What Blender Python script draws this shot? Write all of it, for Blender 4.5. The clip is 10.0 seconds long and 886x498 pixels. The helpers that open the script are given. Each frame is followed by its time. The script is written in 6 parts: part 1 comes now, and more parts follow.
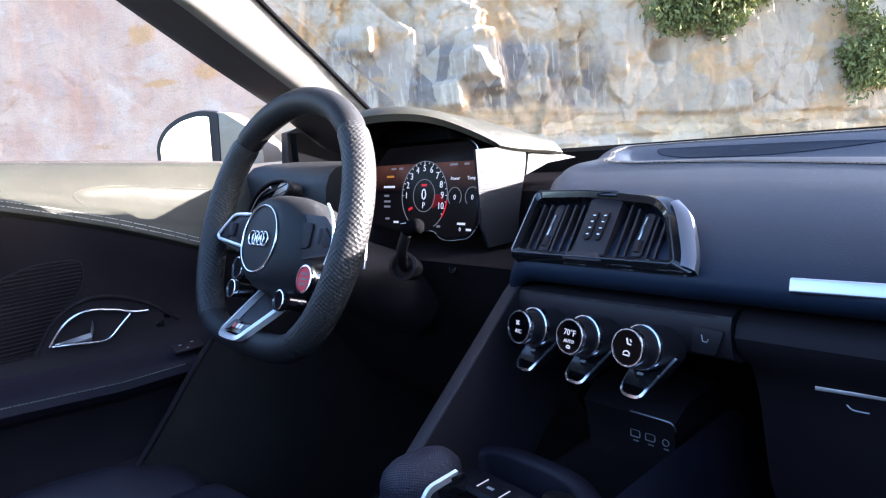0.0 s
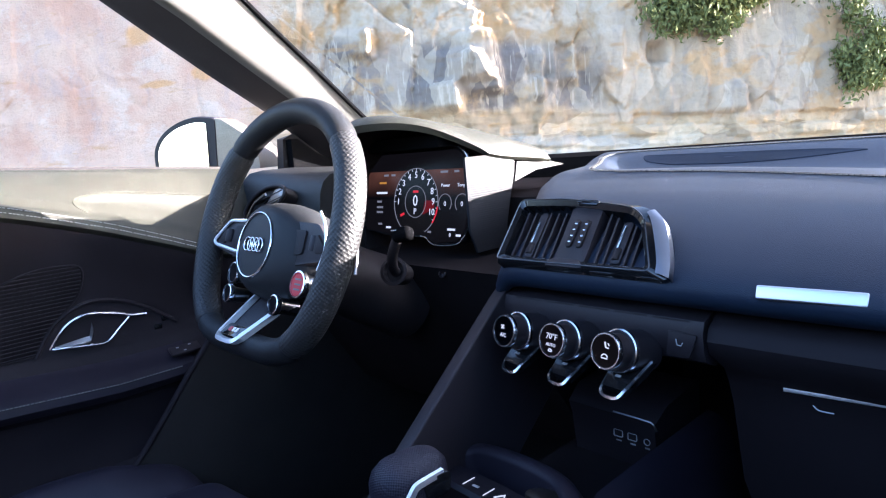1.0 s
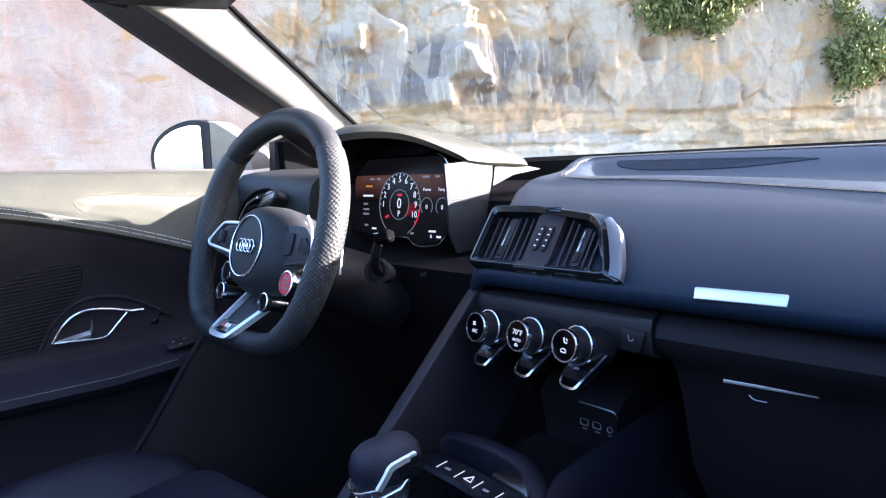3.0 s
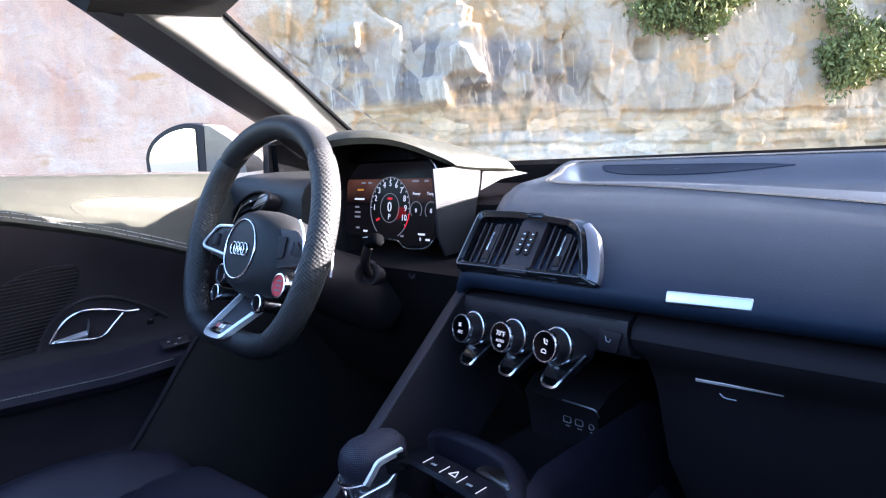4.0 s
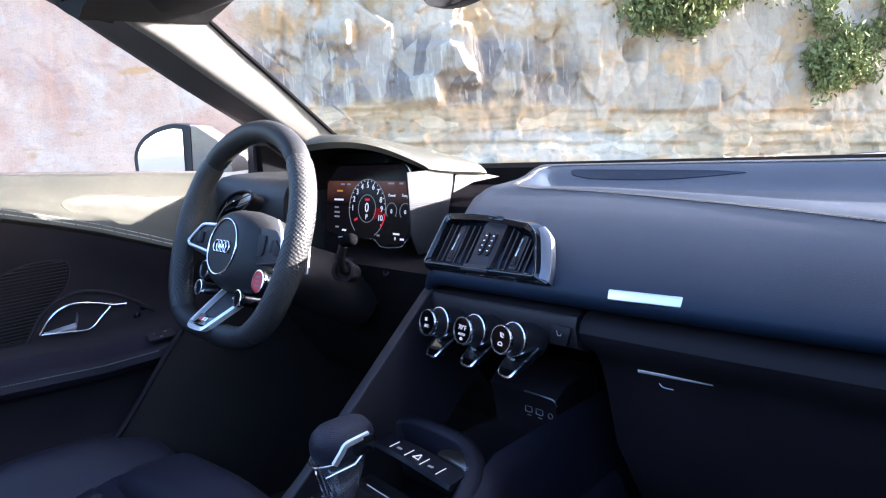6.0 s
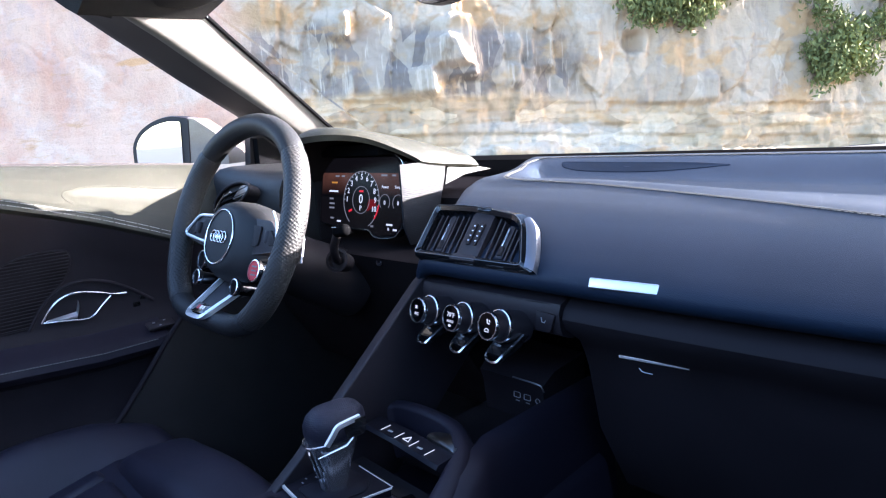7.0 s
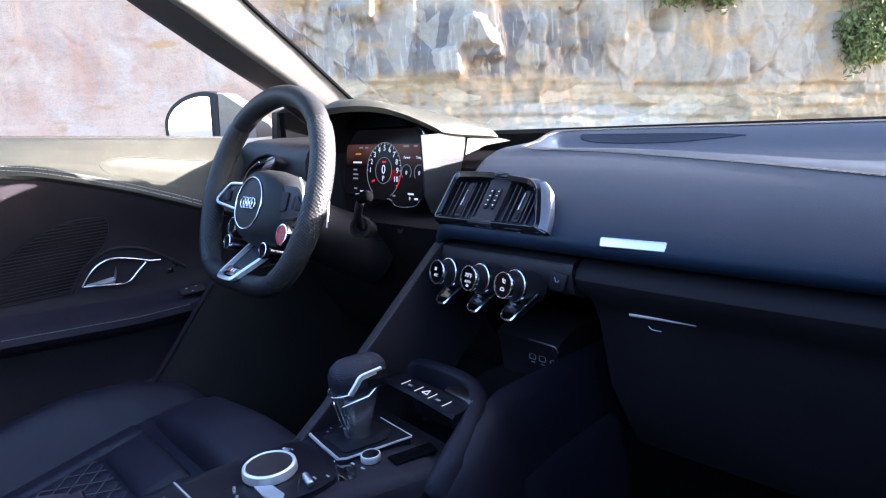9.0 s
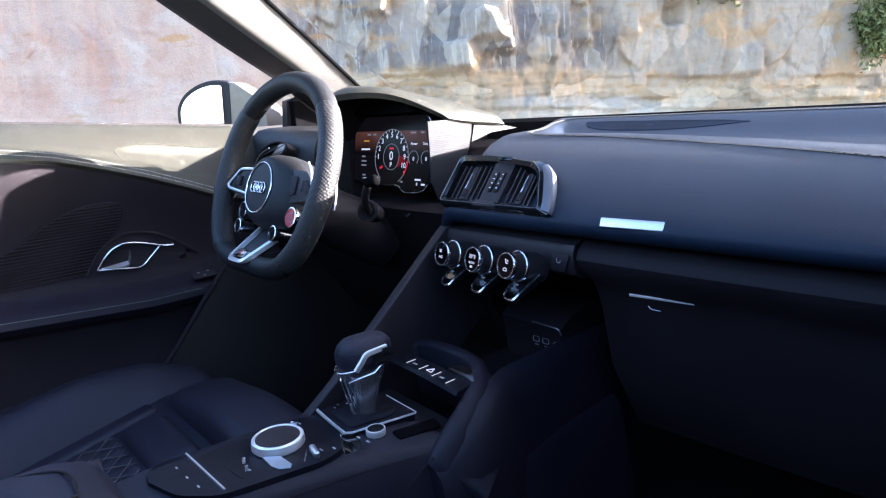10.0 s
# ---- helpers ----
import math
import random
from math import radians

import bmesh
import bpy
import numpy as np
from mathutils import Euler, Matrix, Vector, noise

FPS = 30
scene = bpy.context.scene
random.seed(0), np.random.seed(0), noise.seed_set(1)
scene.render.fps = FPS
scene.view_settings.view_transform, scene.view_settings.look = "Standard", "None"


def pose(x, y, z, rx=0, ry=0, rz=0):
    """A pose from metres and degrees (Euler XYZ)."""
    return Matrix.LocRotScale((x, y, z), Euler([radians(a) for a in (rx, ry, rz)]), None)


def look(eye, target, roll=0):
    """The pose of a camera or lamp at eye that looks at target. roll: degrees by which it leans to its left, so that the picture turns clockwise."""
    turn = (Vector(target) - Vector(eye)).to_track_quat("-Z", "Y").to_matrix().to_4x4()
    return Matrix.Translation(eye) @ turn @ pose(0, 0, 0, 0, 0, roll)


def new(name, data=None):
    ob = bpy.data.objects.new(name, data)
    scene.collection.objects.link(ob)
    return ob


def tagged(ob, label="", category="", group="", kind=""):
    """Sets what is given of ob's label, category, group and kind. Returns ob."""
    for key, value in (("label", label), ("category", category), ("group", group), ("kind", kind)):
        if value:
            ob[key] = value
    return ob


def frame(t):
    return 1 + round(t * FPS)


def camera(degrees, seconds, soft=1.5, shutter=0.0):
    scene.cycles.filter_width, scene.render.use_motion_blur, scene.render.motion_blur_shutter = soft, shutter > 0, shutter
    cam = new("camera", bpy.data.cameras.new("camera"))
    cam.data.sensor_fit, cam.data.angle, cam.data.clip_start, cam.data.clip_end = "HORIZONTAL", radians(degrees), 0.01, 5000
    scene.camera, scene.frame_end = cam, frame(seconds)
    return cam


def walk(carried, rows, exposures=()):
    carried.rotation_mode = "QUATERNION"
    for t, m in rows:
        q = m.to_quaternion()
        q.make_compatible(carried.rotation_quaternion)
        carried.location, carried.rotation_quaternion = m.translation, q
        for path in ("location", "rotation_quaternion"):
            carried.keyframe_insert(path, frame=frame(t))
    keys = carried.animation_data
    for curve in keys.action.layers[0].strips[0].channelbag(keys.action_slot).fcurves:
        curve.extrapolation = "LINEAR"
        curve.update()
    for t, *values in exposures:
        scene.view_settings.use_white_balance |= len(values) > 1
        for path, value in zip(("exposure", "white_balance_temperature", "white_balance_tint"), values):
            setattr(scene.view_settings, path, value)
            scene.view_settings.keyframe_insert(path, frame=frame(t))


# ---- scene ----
cam = camera(69.8, 10.0, soft=1.15)
PATH = [
    (0, (0.349, -0.356, 0.811), (-1.109, 0.976, 0.493), -5.1),
    (0.5, (0.361, -0.358, 0.817), (-1.095, 0.976, 0.498), -5.1),
    (1, (0.374, -0.364, 0.821), (-1.079, 0.973, 0.503), -5.1),
    (1.5, (0.388, -0.371, 0.824), (-1.062, 0.969, 0.506), -5.0),
    (2, (0.402, -0.376, 0.827), (-1.045, 0.964, 0.501), -5.1),
    (2.5, (0.416, -0.381, 0.831), (-1.03, 0.961, 0.5), -4.9),
    (4, (0.455, -0.396, 0.847), (-0.975, 0.96, 0.506), -4.7),
    (4.5, (0.47, -0.402, 0.851), (-0.954, 0.96, 0.509), -4.4),
    (5, (0.484, -0.405, 0.857), (-0.934, 0.963, 0.513), -4.2),
    (5.5, (0.499, -0.409, 0.857), (-0.914, 0.964, 0.512), -4.1),
    (7, (0.542, -0.422, 0.859), (-0.864, 0.95, 0.482), -4.0),
    (7.5, (0.551, -0.428, 0.854), (-0.863, 0.932, 0.463), -4.1),
    (8, (0.558, -0.435, 0.849), (-0.871, 0.905, 0.448), -4.1),
    (8.5, (0.566, -0.44, 0.844), (-0.877, 0.883, 0.433), -4.1),
    (9, (0.574, -0.447, 0.84), (-0.877, 0.863, 0.417), -4.1),
    (9.5, (0.584, -0.451, 0.834), (-0.878, 0.843, 0.403), -4.1),
    (10, (0.595, -0.456, 0.827), (-0.877, 0.825, 0.389), -4.1),
]
walk(cam, [(t, look(eye, target, roll)) for t, eye, target, roll in PATH], exposures=[(0, 4.32, 5380, 20), (2, 4.45, 5380, 20), (5, 4.48, 5380, 20), (7.5, 4.45, 5380, 20), (9, 4.39, 5380, 20), (10, 4.22, 5380, 20)])

# ---- light ----
world = bpy.data.worlds.new("world")
scene.world = world
world.use_nodes = True
wn = world.node_tree.nodes
sky = wn.new("ShaderNodeTexSky")
sky.sky_type = "NISHITA"
sky.sun_disc = False
SUN_AZ, SUN_EL = 51.0, 11.6          # degrees from the car's right towards its front; above the horizon
sky.sun_elevation = radians(SUN_EL)
sky.sun_rotation = radians(90 - SUN_AZ)
world.node_tree.links.new(sky.outputs[0], wn["Background"].inputs[0])
wn["Background"].inputs[1].default_value = 0.054
sun = new("sun", bpy.data.lights.new("sun", "SUN"))
sun.data.energy = 3.8
sun.data.angle = radians(0.5)
sun.data.color = (1.0, 0.86, 0.66)
SUN_DIR = Vector((math.cos(radians(SUN_EL)) * math.cos(radians(SUN_AZ)), math.cos(radians(SUN_EL)) * math.sin(radians(SUN_AZ)), math.sin(radians(SUN_EL))))
sun.matrix_world = look(SUN_DIR * 50, (0, 0, 0))


# ---- helpers for materials and meshes ----
def material(name, color, rough=0.5, metal=0.0, vary=0.12, grain=900.0, bump=0.0, spot=12.0, spec=0.5, coat=0.0, tint=None, cells=False, lattice=False):
    """A surface with variation at two scales (stains of `spot` per metre, grain of `grain` per metre) and fine relief."""
    m = bpy.data.materials.new(name)
    m.use_nodes = True
    nt = m.node_tree
    nd, ln = nt.nodes, nt.links
    b = nd["Principled BSDF"]
    co = nd.new("ShaderNodeTexCoord")
    big = nd.new("ShaderNodeTexNoise")
    big.inputs["Scale"].default_value = spot
    big.inputs["Detail"].default_value = 5
    ln.new(co.outputs["Object"], big.inputs["Vector"])
    if cells:
        fine = nd.new("ShaderNodeTexVoronoi")
        fine.feature = "F1"
        fine.inputs["Scale"].default_value = grain
        if lattice:
            fine.inputs["Randomness"].default_value = 0.12
            turn = nd.new("ShaderNodeMapping")
            turn.inputs["Rotation"].default_value = (0.6, 0.5, 0.78)
            ln.new(co.outputs["Object"], turn.inputs["Vector"])
            ln.new(turn.outputs[0], fine.inputs["Vector"])
        else:
            ln.new(co.outputs["Object"], fine.inputs["Vector"])
    else:
        fine = nd.new("ShaderNodeTexNoise")
        fine.inputs["Scale"].default_value = grain
        fine.inputs["Detail"].default_value = 3
        ln.new(co.outputs["Object"], fine.inputs["Vector"])
    ramp = nd.new("ShaderNodeMix")
    ramp.data_type = "RGBA"
    other = tint or tuple(c * (1 + 2.2 * vary) for c in color)
    dark = tuple(c * (1 - vary) for c in color)
    ramp.inputs["A"].default_value = (*dark, 1)
    ramp.inputs["B"].default_value = (*other, 1)
    mix = nd.new("ShaderNodeMath")
    mix.operation = "MULTIPLY_ADD"
    ln.new(fine.outputs[0], mix.inputs[0])
    mix.inputs[1].default_value = 0.35
    ln.new(big.outputs[0], mix.inputs[2])
    sub = nd.new("ShaderNodeMath")
    sub.operation = "SUBTRACT"
    sub.use_clamp = True
    ln.new(mix.outputs[0], sub.inputs[0])
    sub.inputs[1].default_value = 0.2
    ln.new(sub.outputs[0], ramp.inputs["Factor"])
    ln.new(ramp.outputs["Result"], b.inputs["Base Color"])
    rr = nd.new("ShaderNodeMapRange")
    rr.inputs["To Min"].default_value = max(0.02, rough * (1 - vary))
    rr.inputs["To Max"].default_value = min(1.0, rough * (1 + vary))
    ln.new(big.outputs[0], rr.inputs["Value"])
    ln.new(rr.outputs[0], b.inputs["Roughness"])
    b.inputs["Metallic"].default_value = metal
    b.inputs["Specular IOR Level"].default_value = spec
    b.inputs["Coat Weight"].default_value = coat
    if bump:
        bp = nd.new("ShaderNodeBump")
        bp.inputs["Strength"].default_value = bump
        bp.inputs["Distance"].default_value = 0.0006
        ln.new(fine.outputs[0], bp.inputs["Height"])
        ln.new(bp.outputs[0], b.inputs["Normal"])
    return m


def emitter(name, color, strength):
    m = bpy.data.materials.new(name)
    m.use_nodes = True
    b = m.node_tree.nodes["Principled BSDF"]
    b.inputs["Base Color"].default_value = (0.0012, 0.0012, 0.0012, 1)
    b.inputs["Roughness"].default_value = 0.22
    b.inputs["Specular IOR Level"].default_value = 0.04
    b.inputs["Emission Color"].default_value = (*color, 1)
    b.inputs["Emission Strength"].default_value = strength
    return m


LEATHER = material("black_leather", (0.0158, 0.0160, 0.0172), 0.5, vary=0.2, grain=1500, bump=0.35, cells=True, spec=0.22)
# The black leather again, lighter and warmer to stand for sunlight on it.
SUNLIT_LEATHER = material("sunlit_leather", (0.0275, 0.0272, 0.0205), 0.5, vary=0.15, grain=1500, bump=0.35, cells=True, spec=0.25)
SEAT_LEATHER = material("seat_leather", (0.0142, 0.0132, 0.0235), 0.5, vary=0.2, grain=1200, bump=0.4, cells=True, spec=0.35)
DASH_LEATHER = material("dash_leather", (0.0102, 0.0175, 0.0335), 0.52, vary=0.15, grain=1300, bump=0.3, cells=True, spec=0.22)
PERFORATED = material("perforated_leather", (0.020, 0.0195, 0.0195), 0.48, vary=0.45, grain=270, bump=1.6, spec=0.36, cells=True, lattice=True)
PLASTIC = material("black_plastic", (0.0185, 0.0150, 0.0180), 0.5, vary=0.2, grain=1800, bump=0.25, spec=0.3)
SOFT = material("dark_soft_plastic", (0.0160, 0.0130, 0.0142), 0.62, vary=0.2, grain=1600, bump=0.3, spec=0.2)
SATIN = material("satin_black_panel", (0.0072, 0.0070, 0.0112), 0.42, vary=0.2, grain=900, spec=0.15)
GLOSS = material("piano_black", (0.008, 0.008, 0.009), 0.12, vary=0.3, grain=500, coat=0.4)
BLACK_EDGE = material("black_edge", (0.004, 0.004, 0.0045), 0.9, vary=0.2, grain=900, spec=0.0)
RECESS_MESH = material("recess_shade_mesh", (0.0085, 0.0135, 0.0250), 0.8, vary=0.2, grain=800, bump=0.6, cells=True, spec=0.04)
CONSOLE = material("console_black", (0.0140, 0.0120, 0.0190), 0.48, vary=0.2, grain=1500, bump=0.25, spec=0.22)
CARPET = material("black_carpet", (0.008, 0.007, 0.007), 0.95, vary=0.35, grain=900, bump=1.0)
CHROME = material("satin_chrome", (0.72, 0.72, 0.74), 0.22, metal=1.0, vary=0.06, grain=700)
DARK_CHROME = material("dark_chrome", (0.20, 0.20, 0.21), 0.28, metal=1.0, vary=0.1, grain=700)
ALUMINIUM = material("brushed_aluminium", (0.62, 0.63, 0.66), 0.35, metal=1.0, vary=0.08, grain=1200)
SILVER = material("satin_silver", (0.92, 0.92, 0.93), 0.52, metal=1.0, vary=0.05, grain=900)
STITCH = material("grey_thread", (0.16, 0.16, 0.155), 0.8, vary=0.15, grain=2000)
# Pale metal that paints sky sheen on the vent frame's side.
SHEEN = material("sky_sheen_metal", (0.22, 0.235, 0.275), 0.42, metal=1.0, vary=0.08, grain=900)
CHEEK = material("satin_side_panel", (0.0150, 0.0160, 0.0190), 0.5, vary=0.1, grain=900, spec=0.08)
KNOB_LEATHER = material("perforated_knob_leather", (0.0150, 0.0145, 0.0240), 0.5, vary=0.3, grain=480, bump=0.9, spec=0.25, cells=True, lattice=True)
RED = material("red_button", (0.45, 0.012, 0.02), 0.35, vary=0.15, grain=600)
HEADLINER = material("grey_headliner", (0.010, 0.010, 0.0105), 0.95, vary=0.2, grain=1400, bump=0.6, spec=0.08)
MATTE = material("matte_black", (0.0138, 0.0116, 0.0120), 0.9, vary=0.25, grain=1500, bump=0.3, spec=0.0)
DOOR_PLASTIC = material("door_plastic", (0.0152, 0.0126, 0.0150), 0.62, vary=0.25, grain=1500, bump=0.3, spec=0.12)
CARBON = material("carbon_weave", (0.13, 0.11, 0.10), 0.35, vary=0.4, grain=350, cells=True, coat=0.6)
FACE = material("knob_glass", (0.0015, 0.0015, 0.002), 0.06, vary=0.2, grain=500, spec=0.2)
DIM_PRINT = material("dim_print", (0.30, 0.30, 0.31), 0.6, vary=0.1, grain=900)
PRINT = material("grey_print", (0.32, 0.32, 0.33), 0.6, vary=0.1, grain=900)
WHITE_PRINT = emitter("lit_print", (0.85, 0.88, 0.95), 0.046)
SCREEN = emitter("screen_black", (0.012, 0.010, 0.012), 0.02)


def mesh_object(name, bm, mat, smooth=True):
    me = bpy.data.meshes.new(name)
    bmesh.ops.recalc_face_normals(bm, faces=bm.faces)
    bm.to_mesh(me)
    bm.free()
    if mat:
        me.materials.append(mat)
    if smooth:
        for p in me.polygons:
            p.use_smooth = True
        me.set_sharp_from_angle(angle=radians(38))
    return new(name, me)


def part(name, bm, mat, parent=None, label="", smooth=True):
    ob = mesh_object(name, bm, mat, smooth)
    if parent:
        ob.parent = parent
    if label:
        tagged(ob, label)
    return ob


def thing(name, m, label, category, group="", kind=""):
    ob = new(name)
    ob.matrix_world = m
    ob.empty_display_size = 0.02
    return tagged(ob, label, category, group, kind)


def tilted(x, y, z, tilt, turn=0.0):
    """A local frame whose Z faces back to the seats, leaning back by tilt degrees; Y runs up in its plane."""
    t = radians(tilt)
    s, c = math.sin(t), math.cos(t)
    m = Matrix(((1, 0, 0, 0), (0, s, -c, 0), (0, c, s, 0), (0, 0, 0, 1)))
    return Matrix.Translation((x, y, z)) @ Matrix.Rotation(radians(turn), 4, "Z") @ m


def add_box(bm, size, m=None, bevel=0.0, seg=2):
    r = bmesh.ops.create_cube(bm, size=1.0)
    vs = r["verts"]
    bmesh.ops.scale(bm, vec=size, verts=vs)
    if bevel:
        es = {e for v in vs for e in v.link_edges}
        out = bmesh.ops.bevel(bm, geom=list(es), offset=bevel, segments=seg, affect="EDGES", profile=0.5)
        vs = list({v for f in out["faces"] for v in f.verts} | {v for v in vs if v.is_valid})
    if m is not None:
        bmesh.ops.transform(bm, matrix=m, verts=vs)
    return bm


def box(size, m=None, bevel=0.0, seg=2):
    return add_box(bmesh.new(), size, m, bevel, seg)


def at(x, y, z, rx=0, ry=0, rz=0):
    return pose(x, y, z, rx, ry, rz)


def lathe(profile, seg=40, m=None, bm=None):
    """Turn (r, z) pairs round local Z."""
    bm = bm or bmesh.new()
    rings = []
    for r, z in profile:
        if r < 1e-6:
            rings.append([bm.verts.new((0, 0, z))])
        else:
            rings.append([bm.verts.new((r * math.cos(2 * math.pi * i / seg), r * math.sin(2 * math.pi * i / seg), z)) for i in range(seg)])
    for a, b in zip(rings, rings[1:]):
        for i in range(seg):
            j = (i + 1) % seg
            if len(a) == 1 and len(b) == 1:
                continue
            if len(a) == 1:
                bm.faces.new((a[0], b[j], b[i]))
            elif len(b) == 1:
                bm.faces.new((a[i], a[j], b[0]))
            else:
                bm.faces.new((a[i], a[j], b[j], b[i]))
    vs = [v for r in rings for v in r]
    if m is not None:
        bmesh.ops.transform(bm, matrix=m, verts=vs)
    return bm


def smooth_path(points, n, closed=False):
    """Catmull-Rom through the points, n samples a span."""
    p = [Vector(q) for q in points]
    k = len(p)
    out = []
    for i in range(k if closed else k - 1):
        if closed:
            a, b, c, d = (p[(i + o) % k] for o in (-1, 0, 1, 2))
        else:
            b, c = p[i], p[i + 1]
            a = p[i - 1] if i > 0 else b * 2 - c
            d = p[i + 2] if i + 2 < k else c * 2 - b
        for s in range(n):
            t = s / n
            out.append(0.5 * ((2 * b) + (c - a) * t + (2 * a - 5 * b + 4 * c - d) * t * t + (3 * b - a - 3 * c + d) * t ** 3))
    if not closed:
        out.append(p[-1])
    return out


def sweep(points, section, closed=False, normal=(0, 0, 1), bm=None, scale=None):
    """Sweep a closed 2D section (u across, v along normal) along points."""
    bm = bm or bmesh.new()
    pts = [Vector(p) for p in points]
    n = len(pts)
    nv = Vector(normal).normalized()
    rings = []
    for i, p in enumerate(pts):
        a = pts[(i - 1) % n] if closed or i > 0 else p
        b = pts[(i + 1) % n] if closed or i < n - 1 else p
        tan = (b - a).normalized()
        u = tan.cross(nv)
        if u.length < 1e-4:
            u = tan.orthogonal()
        u.normalize()
        v = u.cross(tan).normalized()
        k = scale(i / max(1, n - 1)) if scale else 1.0
        rings.append([bm.verts.new(p + u * (su * k) + v * (sv * k)) for su, sv in section])
    m = len(section)
    for i in range(n if closed else n - 1):
        a, b = rings[i], rings[(i + 1) % n]
        for j in range(m):
            bm.faces.new((a[j], a[(j + 1) % m], b[(j + 1) % m], b[j]))
    if not closed:
        bm.faces.new(rings[0][::-1])
        bm.faces.new(rings[-1])
    return bm


def circle_section(r, k=10, sx=1.0, sy=1.0):
    return [(r * sx * math.cos(2 * math.pi * i / k), r * sy * math.sin(2 * math.pi * i / k)) for i in range(k)]


def tube(points, r, closed=False, k=10, normal=(0, 0, 1), bm=None):
    return sweep(points, circle_section(r, k), closed, normal, bm)


def loft(sections, closed_u=True, cap=True, bm=None):
    """Skin sections (lists of 3D points, the same count each)."""
    bm = bm or bmesh.new()
    rows = [[bm.verts.new(p) for p in s] for s in sections]
    m = len(rows[0])
    for a, b in zip(rows, rows[1:]):
        for j in range(m if closed_u else m - 1):
            k = (j + 1) % m
            bm.faces.new((a[j], a[k], b[k], b[j]))
    if cap and closed_u:
        bm.faces.new(rows[0][::-1])
        bm.faces.new(rows[-1])
    return bm


def prism(outline, z0, z1, bevel=0.0, m=None, bm=None, seg=2):
    """Extrude a 2D outline in local Z, with its upper rim bevelled."""
    bm2 = bmesh.new()
    lo = [bm2.verts.new((x, y, z0)) for x, y in outline]
    hi = [bm2.verts.new((x, y, z1)) for x, y in outline]
    n = len(outline)
    bm2.faces.new(lo[::-1])
    top = bm2.faces.new(hi)
    for i in range(n):
        j = (i + 1) % n
        bm2.faces.new((lo[i], lo[j], hi[j], hi[i]))
    if bevel:
        bmesh.ops.bevel(bm2, geom=list(top.edges), offset=bevel, segments=seg, affect="EDGES", profile=0.5)
    if m is not None:
        bmesh.ops.transform(bm2, matrix=m, verts=bm2.verts)
    if bm is None:
        return bm2
    me = bpy.data.meshes.new("tmp")
    bm2.to_mesh(me)
    bm2.free()
    bm.from_mesh(me)
    bpy.data.meshes.remove(me)
    return bm


def ring_plate(outer, inner, z0, z1, m=None):
    """A frame: the band between two outlines of the same count, extruded in local Z."""
    bm = bmesh.new()
    n = len(outer)
    loops = [[bm.verts.new((x, y, z)) for x, y in o] for o, z in ((outer, z0), (outer, z1), (inner, z1), (inner, z0))]
    for a, b in zip(loops, loops[1:] + loops[:1]):
        for i in range(n):
            j = (i + 1) % n
            bm.faces.new((a[i], a[j], b[j], b[i]))
    if m is not None:
        bmesh.ops.transform(bm, matrix=m, verts=bm.verts)
    return bm


def rounded(pts, r, k=5):
    """Round the corners of a closed 2D outline; r: one radius, or one a corner."""
    out = []
    n = len(pts)
    for i in range(n):
        p = Vector(pts[i])
        a, b = Vector(pts[i - 1]) - p, Vector(pts[(i + 1) % n]) - p
        rr = r[i] if isinstance(r, (list, tuple)) else r
        rr = min(rr, a.length * 0.48, b.length * 0.48)
        a, b = p + a.normalized() * rr, p + b.normalized() * rr
        for s in range(k + 1):
            t = s / k
            q = a * (1 - t) ** 2 + p * 2 * t * (1 - t) + b * t * t
            out.append((q.x, q.y))
    return out


def interp(table, t):
    """Linear lookup of a row in ((t, a, b, ...), ...)."""
    if t <= table[0][0]:
        return table[0][1:]
    for a, b in zip(table, table[1:]):
        if t <= b[0]:
            k = (t - a[0]) / (b[0] - a[0])
            return tuple(p + (q - p) * k for p, q in zip(a[1:], b[1:]))
    return table[-1][1:]


def ease(v):
    v = min(1.0, max(0.0, v))
    return v * v * (3 - 2 * v)


def lettering(name, body, size, m, mat, parent, depth=0.0002, spacing=1.0):
    """Text in Blender's own font as a mesh."""
    cu = bpy.data.curves.new(name, "FONT")
    cu.body, cu.size, cu.extrude, cu.align_x, cu.align_y, cu.resolution_u = body, size, depth, "CENTER", "CENTER", 2
    cu.space_character = spacing
    tmp = bpy.data.objects.new(name + "_tmp", cu)
    scene.collection.objects.link(tmp)
    me = bpy.data.meshes.new_from_object(tmp.evaluated_get(bpy.context.evaluated_depsgraph_get()))
    bpy.data.objects.remove(tmp)
    bpy.data.curves.remove(cu)
    me.transform(m)
    me.materials.clear()
    me.materials.append(mat)
    ob = new(name, me)
    ob.parent = parent
    return ob


# ---- outside: ground, rock face, shrubs ----
ASPHALT = material("asphalt", (0.05, 0.05, 0.052), 0.9, vary=0.25, grain=120, bump=1.0, spot=1.5)


